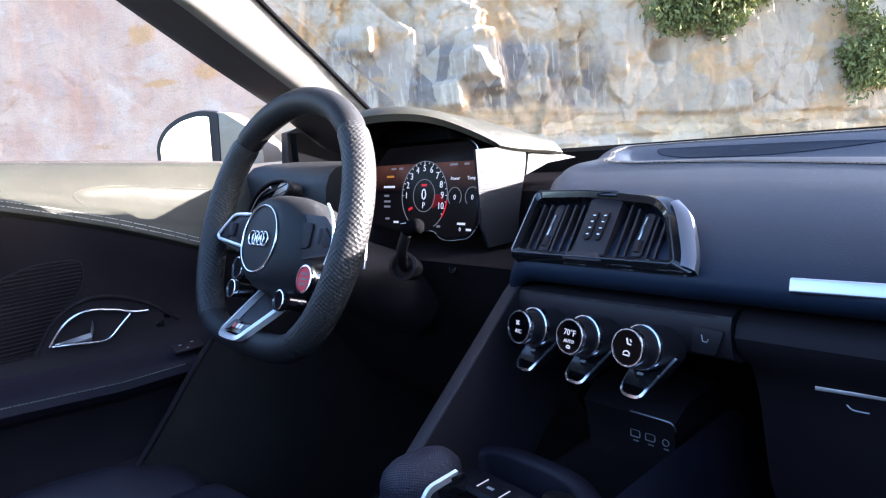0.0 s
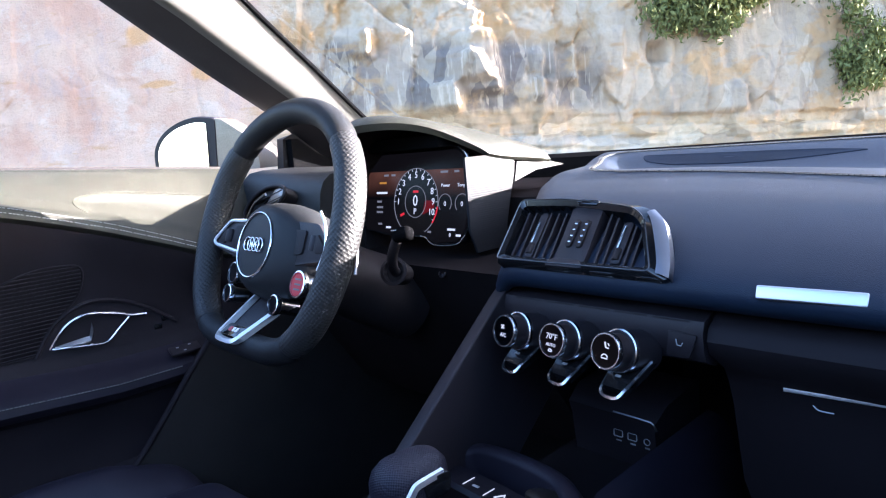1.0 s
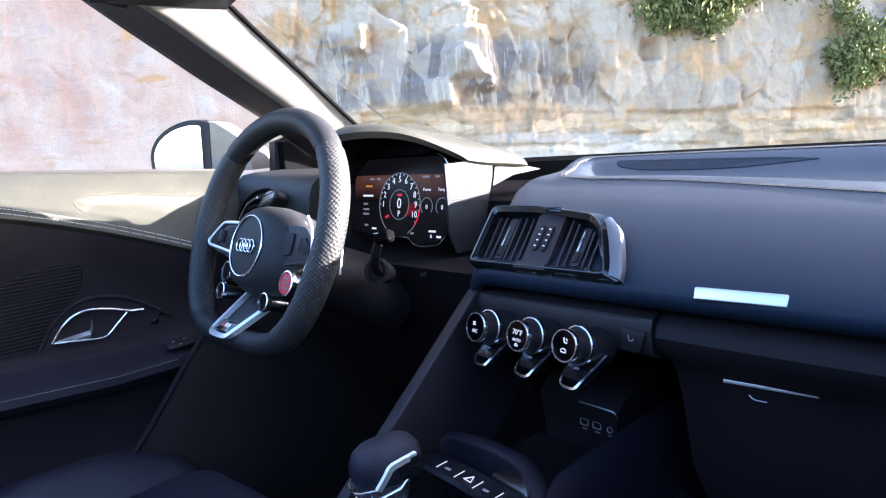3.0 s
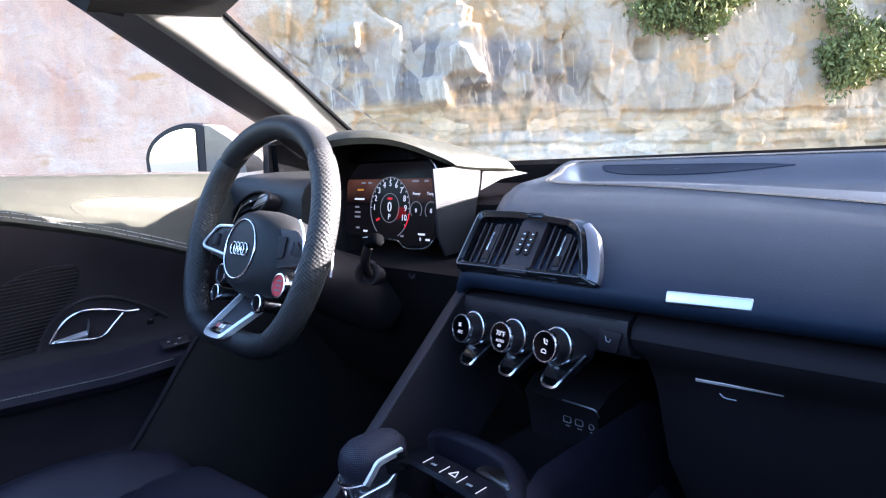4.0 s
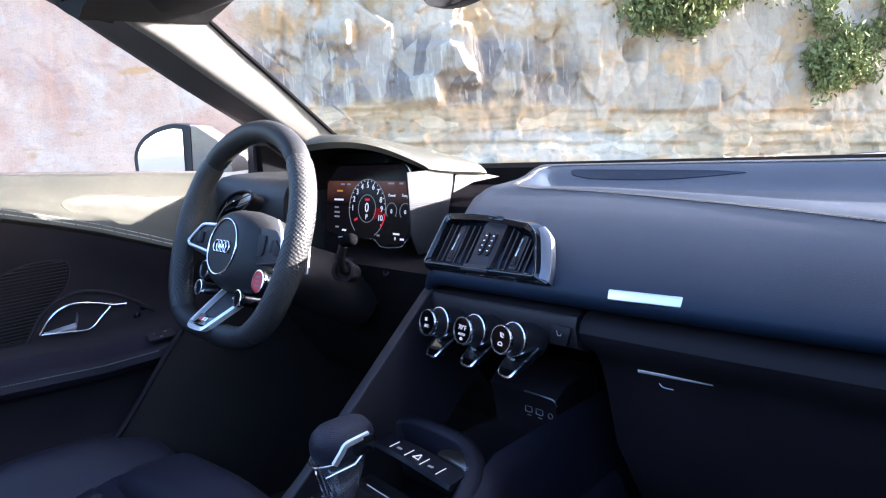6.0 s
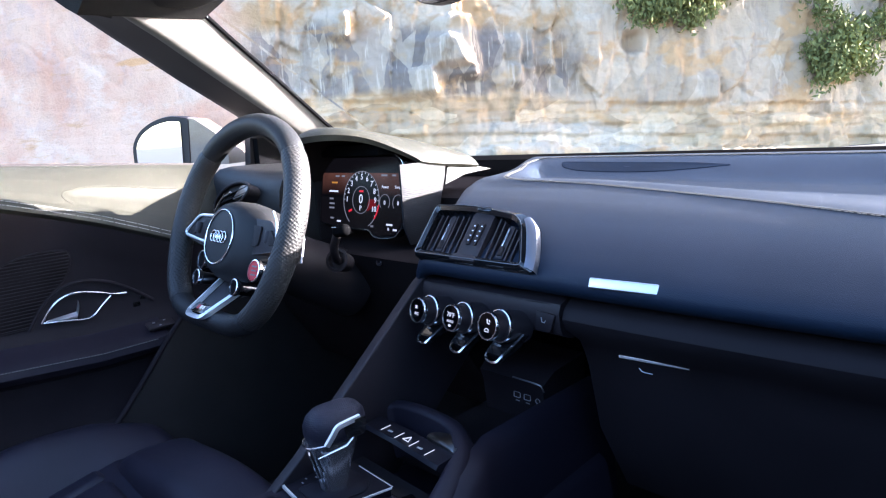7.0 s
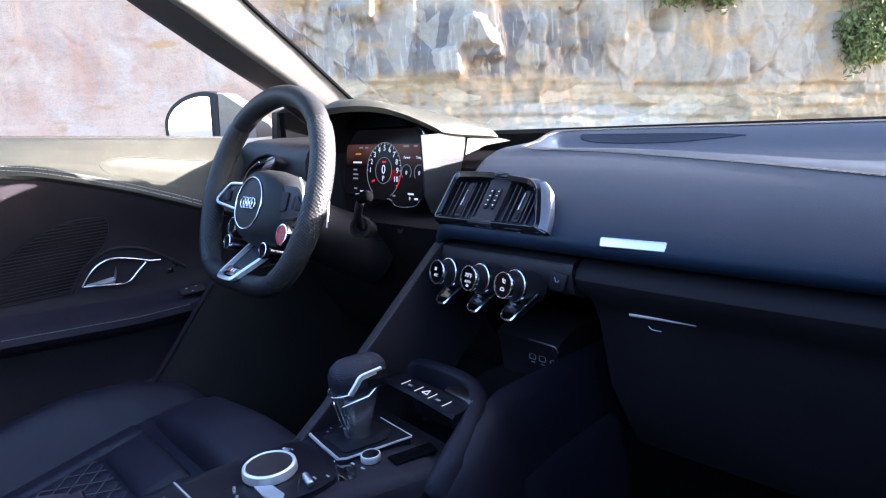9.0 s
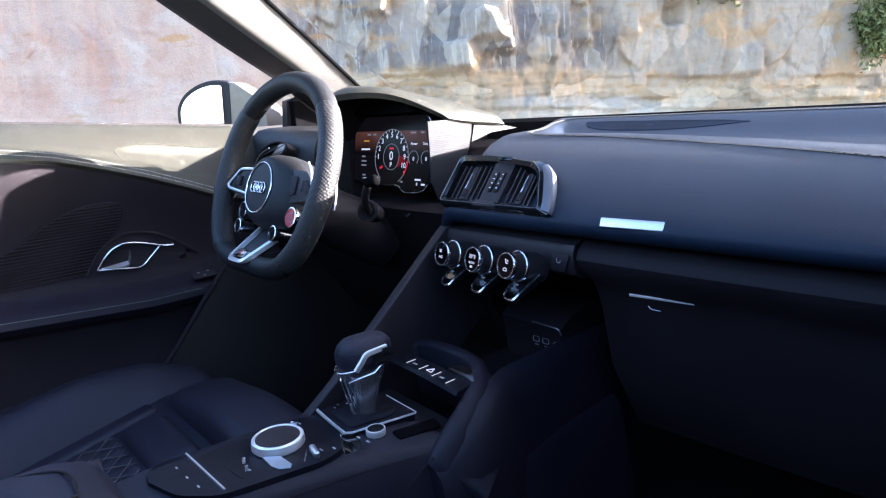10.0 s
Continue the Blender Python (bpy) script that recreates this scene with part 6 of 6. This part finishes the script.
FIELD = rounded([(-0.40, 0.560), (-0.40, 0.615), (-0.312, 0.622), (-0.232, 0.676), (-0.176, 0.694), (-0.112, 0.690), (-0.120, 0.640), (-0.160, 0.607), (-0.194, 0.560)], [0.004, 0.03, 0.04, 0.03, 0.03, 0.02, 0.03, 0.02, 0.006])
field = [Vector((panel_x(y, z) + 0.0012, y, z)) for y, z in FIELD]
grille = dr("speaker", loft([[(p.x + dx, p.y, p.z) for p in field] for dx in (-0.006, 0.0)]), MATTE, "dark sunk speaker field")
dr("field_edge", tube(field, 0.0016, True, k=6, normal=(1, 0, 0)), DOOR_PLASTIC, "rounded edge of the speaker field", parent=grille)


def field_span(z):
    """Where the grille's field begins and ends at a height."""
    hits = []
    for (ya, za), (yb, zb) in zip(FIELD, FIELD[1:] + FIELD[:1]):
        if (za - z) * (zb - z) < 0:
            hits.append(ya + (yb - ya) * (z - za) / (zb - za))
    return (min(hits), max(hits)) if len(hits) > 1 else None


for i in range(22):
    z = 0.5635 + 0.0059 * i
    span = field_span(z)
    if span:
        n = 6
        pts = [(lambda y: (panel_x(y, z) + 0.0022, y, z))(span[0] + 0.002 + (span[1] - span[0] - 0.004) * q / n) for q in range(n + 1)]
        dr("rib", sweep(pts, [(-0.0012, -0.0014), (0.0012, -0.0014), (0.0007, 0.0014), (-0.0007, 0.0014)], normal=(1, 0, 0)), DOOR_PLASTIC, parent=grille)
# raised lip round the handle
LIP = smooth_path([(panel_x(y, z) + 0.001, y, z) for y, z in ((-0.196, 0.556), (-0.162, 0.603), (-0.116, 0.6255), (-0.070, 0.6205), (-0.026, 0.598), (0.020, 0.562))], 5)
dr("handle_lip", tube(LIP, 0.0036, k=8, normal=(1, 0, 0)), DOOR_PLASTIC, "soft raised lip round the handle")
kick = smooth_path([(-0.655, 0.035, 0.535), (-0.655, -0.01, 0.485), (-0.655, -0.06, 0.425), (-0.652, -0.12, 0.365), (-0.650, -0.2, 0.335)], 4)
# Black sheet over the sky-lit door foot, for the footwell's shade.
tagged(part("wall_footwell_side", loft([[(x, 0.045, 0.545), (x, -0.01, 0.478), (x, -0.06, 0.418), (x, -0.12, 0.358), (x, -0.2, 0.328), (x, -0.2, 0.13), (x, 0.6, 0.13), (x, 0.6, 0.545)] for x in (-0.665, -0.652)]), CARPET, smooth=False), "black carpeted side of the footwell, dark in place of shade", "wall", kind="structure")
tagged(part("trim_door_seal", tube(kick, 0.005, k=10), DOOR_PLASTIC), "black rubber door seal", "seal", kind="structure")


# ---- door mirror ----
mirror = thing("door_mirror", Matrix.Translation((-0.985, 0.175, 0.81)) @ Matrix.Rotation(math.atan2(0.068, 0.12), 4, "Z"), "black door mirror with bright mirror glass", "wing mirror")
MIR = Matrix(((1, 0, 0, 0), (0, 0, -1, 0), (0, 1, 0, 0), (0, 0, 0, 1)))
shell = rounded([(-0.078, -0.02), (-0.076, 0.055), (-0.052, 0.086), (-0.010, 0.108), (0.040, 0.116), (0.086, 0.108), (0.074, -0.02)], [0.01, 0.02, 0.03, 0.04, 0.03, 0.008, 0.004])
part("housing", loft([[(x * k + dx, d, (z - 0.04) * k + 0.04) for x, z in shell] for k, d, dx in ((1.0, -0.006, 0), (1.03, 0.0, 0), (1.02, 0.03, 0.004), (0.9, 0.065, 0.01), (0.6, 0.088, 0.02))]), PLASTIC, mirror, "gloss black mirror housing")
glass_in = rounded([(-0.066, -0.01), (-0.064, 0.052), (-0.044, 0.078), (-0.006, 0.098), (0.040, 0.105), (0.066, 0.101), (0.058, -0.01)], [0.008, 0.016, 0.024, 0.03, 0.02, 0.004, 0.003])
MIRROR_GLASS = material("mirror_glass", (0.9, 0.9, 0.9), 0.02, metal=1.0, vary=0.02, grain=50)
part("mirror_glass", prism(glass_in, 0.006, 0.0085, m=MIR), MIRROR_GLASS, mirror, "bright mirror glass")
part("foot", loft([[(x, y, z) for x, z in ((0.074, 0.0), (0.076, h), (0.10, h - 0.004), (0.15, h * 0.66), (0.178, 0.03), (0.178, 0.0))] for y, h in ((-0.004, 0.109), (0.0, 0.112), (0.05, 0.110), (0.08, 0.09))]), CARBON, mirror, "dark carbon mirror foot")

# ---- quarter window frame, pillar, roof ----
tagged(part("trim_quarter_frame", sweep([(-0.805, 0.298, 0.79), (-0.803, 0.305, 0.862), (-0.800, 0.318, 0.866), (-0.79, 0.37, 0.82), (-0.785, 0.42, 0.785)], [(-0.008, -0.012), (0.008, -0.012), (0.008, 0.012), (-0.008, 0.012)], normal=(1, 0, 0)), SOFT), "black quarter window frame", "trim", kind="structure")
tagged(part("trim_sail_panel", loft([[(x, 0.303, 0.79), (x, 0.303, 0.862), (x, 0.318, 0.862), (x, 0.36, 0.83), (x, 0.50, 0.775), (x, 0.50, 0.76)] for x in (-0.80, -0.77)]), BLACK_EDGE), "black corner panel at the pillar foot", "trim", kind="structure")

# One pillar trim in two tones: the pale one paints its sunlit face.
PILLAR_LIT = material("pillar_lit_face", (0.115, 0.112, 0.105), 0.85, vary=0.15, grain=1500, bump=0.4)
PG = ((-0.12, -0.52, 1.16), (0.101, -0.548, 1.079), (0.150, -0.565, 1.046), (0.266, -0.606, 0.974), (0.408, -0.656, 0.882), (0.60, -0.72, 0.775), (0.70, -0.75, 0.72))
PB = ((-0.22, -0.535, 1.15), (-0.006, -0.559, 1.062), (0.046, -0.577, 1.038), (0.155, -0.615, 0.979), (0.276, -0.657, 0.915), (0.45, -0.715, 0.815), (0.55, -0.75, 0.75))
PW = ((-0.25, -0.66, 1.19), (-0.079, -0.68, 1.104), (0.0, -0.70, 1.056), (0.130, -0.738, 0.982), (0.262, -0.78, 0.913), (0.40, -0.82, 0.815), (0.50, -0.83, 0.75))


def build_pillar(inner):
    """The sunlit inner face with its soft ridge, or the shaded outer side with a rounded back."""
    secs = []
    for g, r, w in zip(PG, PB, PW):
        G, B, W = (Vector((v[1], v[0], v[2])) for v in (g, r, w))
        out = (Vector((-0.75, 0.55, 0.35))).normalized()
        a, c = G.lerp(B, 0.88), B.lerp(W, 0.12)
        ridge = [a * (1 - t) ** 2 + B * 2 * t * (1 - t) + c * t * t for t in (0.2, 0.4, 0.6, 0.8)]
        if inner:
            sec = [G.lerp(B, t) for t in (0.0, 0.3, 0.6, 0.82)] + ridge + [c, c + out * 0.012, G + out * 0.003]
        else:
            sec = [c + out * 0.001] + [B.lerp(W, t) for t in (0.2, 0.5, 0.8, 0.96)] + [W + out * 0.012, W.lerp(G, 0.5) + out * 0.022, G + out * 0.005, c + out * 0.013]
        secs.append(sec)
    return loft(secs)


tagged(part("trim_pillar", build_pillar(True), PILLAR_LIT), "sunlit face of the windscreen pillar trim, painted lighter grey", "pillar", kind="structure")
right_pillar = build_pillar(False)
bmesh.ops.scale(right_pillar, vec=(-1, 1, 1), verts=right_pillar.verts)
tagged(part("trim_pillar_passenger", right_pillar, SOFT), "dark passenger side windscreen pillar", "pillar", kind="structure")
# The trim's unlit side, its shade put into a darker material.
tagged(part("trim_pillar_shaded", build_pillar(False), SOFT), "shaded side of the windscreen pillar trim, painted black", "seal", kind="structure")
tagged(part("trim_glass_seal", sweep([(g[1] + 0.0015, g[0] + 0.003, g[2] + 0.002) for g in PG], circle_section(0.0042, 8)), BLACK_EDGE), "thin black windscreen seal", "seal", kind="structure")
# header rail and soft top
tagged(part("trim_header", loft([[(x, max(y + dy, -0.10), z + dz) for y, z in ((0.125, 1.090), (0.115, 1.076), (0.085, 1.066), (0.03, 1.064), (-0.02, 1.072), (-0.10, 1.10), (-0.10, 1.16), (0.11, 1.115))] for x, dy, dz in ((-0.61, -0.045, 0.006), (-0.58, -0.03, 0.006), (-0.54, -0.008, 0.012), (-0.45, 0.012, 0.020), (-0.25, 0.03, 0.032), (0.0, 0.036, 0.036), (0.25, 0.03, 0.032), (0.45, 0.012, 0.020), (0.58, -0.03, 0.006), (0.61, -0.045, 0.006))]), HEADLINER), "black windscreen header rail", "roof", kind="structure")
tagged(part("trim_header_corner", loft([[(x, y0, z), (x, y1, z + 0.006), (x, y1 + 0.01, z + 0.03), (x, y1, 1.19), (x, y0, 1.19)] for x, y0, y1, z in ((-0.46, -0.08, 0.125, 1.094), (-0.52, -0.09, 0.118, 1.076), (-0.552, -0.09, 0.108, 1.0625), (-0.60, -0.09, 0.06, 1.080), (-0.65, -0.09, -0.01, 1.101))]), HEADLINER), "black corner of the windscreen header", "trim", kind="structure")
DIM_GLASS = material("dimmed_mirror", (0.10, 0.105, 0.12), 0.05, metal=1.0, vary=0.02, grain=50)
rvm = thing("rear_view_mirror", pose(0.012, 0.15, 1.033, 10, 0, -20), "black interior rear-view mirror", "mirror")
part("housing", loft([[(w * math.cos(2 * math.pi * i / 24), y, h * math.sin(2 * math.pi * i / 24)) for i in range(24)] for y, w, h in ((-0.012, 0.108, 0.027), (0.0, 0.113, 0.031), (0.02, 0.10, 0.026), (0.032, 0.06, 0.016))]), SOFT, rvm, "dark mirror housing")
part("glass", prism([(0.106 * math.cos(2 * math.pi * i / 32), 0.0255 * math.sin(2 * math.pi * i / 32)) for i in range(32)], 0.0122, 0.0135, m=MIR), DIM_GLASS, rvm, "mirror glass")
part("stem", tube([(0, 0.025, 0.01), (0, 0.05, 0.06), (0, 0.07, 0.095)], 0.011), SOFT, rvm, "black mirror stem")

# windscreen glass
GLASS = bpy.data.materials.new("clear_glass")
GLASS.use_nodes = True
gn = GLASS.node_tree.nodes
gb = gn["Principled BSDF"]
gb.inputs["Base Color"].default_value = (0.97, 0.985, 0.98, 1)
gb.inputs["Roughness"].default_value = 0.0
gb.inputs["Transmission Weight"].default_value = 1.0
gb.inputs["IOR"].default_value = 1.01
wsec = []
for k in [0, 1, 2, 3, 4, 5, 6, 7, 8, 8, 7, 6, 5, 4, 3, 2, 1, 0]:
    t = k / 8
    thick = 0.0 if len(wsec) < 9 else 0.005
    row = []
    for i in range(33):
        s = -1 + 2 * i / 32
        half = 0.55 + 0.19 * t
        y = 0.135 + 0.60 * t + (0.035 + 0.10 * t) * (1 - s * s) - (0.03 * (1 - t)) * s * s
        z = 1.095 - 0.325 * t + 0.02 * (1 - s * s) * (1 - t)
        row.append((s * half, y + thick * 0.45, z + thick * 0.9))
    wsec.append(row)
wsec.append(wsec[0])
ws = tagged(part("window_windscreen", loft(wsec, closed_u=False, cap=False), GLASS), "clear raked windscreen glass", "windscreen", kind="structure")
ws.visible_shadow = False

# ---- driver's seat ----
seat = thing("driver_seat", pose(-0.425, -0.275, 0.12), "black leather sports seat with quilted centre and pale stitching", "car seat")


def seat_top(x, y):
    """Height of the cushion over its own base."""
    side = min(1.0, max(0.0, (abs(x) - 0.15) / 0.07))
    roll = 0.080 * (1 - ease((y + 0.02) / 0.34)) if x < 0 else 0.040 + 0.034 * ease((y - 0.02) / 0.14)
    front = max(0.0, y - 0.175) / 0.09
    return 0.222 + roll * math.sin(side * math.pi / 2) - 0.014 * front ** 2 + 0.20 * (min(y, 0.13) - 0.13)


def grid_shell(x0, x1, y0, y1, nx, ny, f, depth):
    rows = []
    for j in range(ny + 1):
        y = y0 + (y1 - y0) * j / ny
        rows.append([(x0 + (x1 - x0) * i / nx, y, f(x0 + (x1 - x0) * i / nx, y)) for i in range(nx + 1)])
    bm = loft(rows, closed_u=False, cap=False)
    ring = [e for e in bm.edges if e.is_boundary]
    ext = bmesh.ops.extrude_edge_only(bm, edges=ring)
    bmesh.ops.translate(bm, vec=(0, 0, -depth), verts=[v for v in ext["geom"] if isinstance(v, bmesh.types.BMVert)])
    return bm


def soft_edge(v, lo, hi, r):
    d = min(v - lo, hi - v)
    return 0.0 if d >= r else (r - math.sqrt(max(0.0, r * r - (r - d) ** 2)))


def bolster(x, y):
    return seat_top(x, y) - 0.058 * ease((x - 0.14) / 0.06) * ease(y / 0.10) - soft_edge(x, -0.27, 0.27, 0.05) - soft_edge(y, -0.5, 0.262, 0.05)


def pad_crown(x, y):
    """Height of the thigh rest: one broad dome, fuller towards the console."""
    side = min(x, 0.0)
    return seat_top(side, y) + 0.022 + 0.022 * math.cos(min(1.0, abs(x - 0.10) / 0.26) * math.pi / 2) ** 2


part("cushion", grid_shell(-0.27, 0.27, -0.5, 0.262, 90, 110, bolster, 0.10), SEAT_LEATHER, seat, "smooth black leather cushion")
part("front_pad", grid_shell(-0.160, 0.250, 0.124, 0.262, 48, 26, lambda x, y: pad_crown(x, y) - soft_edge(x, -0.160, 0.250, 0.070) - soft_edge(y, 0.124, 0.262, 0.034), 0.03), SEAT_LEATHER, seat, "padded thigh rest")


def quilt(x, y):
    a, b = (x + y) / 0.038, (x - y) / 0.038
    da, db = abs(a - round(a)), abs(b - round(b))
    return seat_top(x, y) + 0.003 + 0.004 * (min(da, db) * 2) ** 0.7


for s in (-1, 1):
    part("side_roll", grid_shell(s * 0.131 - 0.024, s * 0.131 + 0.024, -0.45, 0.118, 10, 30, lambda x, y: seat_top(x, y) + 0.007 - soft_edge(x, s * 0.131 - 0.024, s * 0.131 + 0.024, 0.015) - soft_edge(y, -0.45, 0.118, 0.015), 0.03), SEAT_LEATHER, seat, "plain leather side roll")
part("cross_roll", grid_shell(-0.104, 0.104, 0.032, 0.113, 22, 18, lambda x, y: seat_top(x, y) + 0.012 - soft_edge(x, -0.104, 0.104, 0.022) - soft_edge(y, 0.032, 0.113, 0.024), 0.03), SEAT_LEATHER, seat, "plain leather roll")
part("quilted_centre", grid_shell(-0.10, 0.10, -0.45, 0.03, 75, 150, quilt, 0.03), SEAT_LEATHER, seat, "diamond-quilted centre panel")
qbm = bmesh.new()
for k in range(-20, 21):
    for sgn in (1, -1):
        pts = []
        for i in range(60):
            x = -0.099 + 0.198 * i / 59
            y = sgn * x + 0.038 * k
            if -0.44 < y < 0.028:
                pts.append((x, y, seat_top(x, y) + 0.0050))
        if len(pts) > 2:
            tube(pts, 0.00042, k=5, bm=qbm)
tagged(part("thread", qbm, STITCH, seat, "pale diamond stitching"), kind="stuff")
part("backrest", loft([[(x * w, -0.44 - 0.25 * t + d, 0.12 + 0.60 * t) for x, d in ((-0.26, -0.1), (-0.27, 0.05), (-0.2, 0.08), (-0.12, 0.02), (0.12, 0.02), (0.2, 0.08), (0.27, 0.05), (0.26, -0.1))] for t, w in ((0.0, 1.0), (0.4, 1.0), (0.8, 0.9), (1.0, 0.6))]), SEAT_LEATHER, seat, "winged black leather backrest")
part("seat_base", box((0.44, 0.62, 0.13), at(0, -0.14, 0.065), 0.02), SOFT, seat, "dark seat base")

# ---- cabin shell ----
tagged(part("floor", box((1.66, 2.6, 0.03), at(0, -0.2, 0.115)), CARPET), "black carpeted cabin floor", "floor", kind="structure")
tagged(part("wall_bulkhead_front", box((1.66, 0.04, 0.66), at(0, 0.93, 0.42)), SOFT), "dark footwell bulkhead", "wall", kind="structure")
tagged(part("wall_passenger_door", loft([[(0.74, y, 0.13), (0.70, y, 0.5), (0.72, y, s - 0.04), (0.78, y, s), (0.84, y, s - 0.01), (0.86, y, 0.13)] for y, s in ((-1.2, 0.90), (-0.27, 0.851), (0.02, 0.828), (0.36, 0.79), (0.92, 0.76))]), SOFT), "dark passenger door", "car door", kind="structure")
tagged(part("wall_driver_sill", box((0.06, 2.1, 0.62), at(-0.86, -0.15, 0.44)), SOFT), "dark outer door skin", "car door", kind="structure")
# Out of view; its height keeps the sky behind off the dash.
tagged(part("wall_rear", loft([[(-0.86, -1.10, 0.13), (0.86, -1.10, 0.13), (0.86, -1.10, 0.90), (0.70, -1.10, 1.08), (-0.70, -1.10, 1.08), (-0.86, -1.10, 0.90)], [(-0.86, -1.16, 0.13), (0.86, -1.16, 0.13), (0.86, -1.16, 0.90), (0.70, -1.16, 1.08), (-0.70, -1.16, 1.08), (-0.86, -1.16, 0.90)]]), HEADLINER), "unseen dark bulkhead, high enough to hold back sky light", "wall", kind="structure")
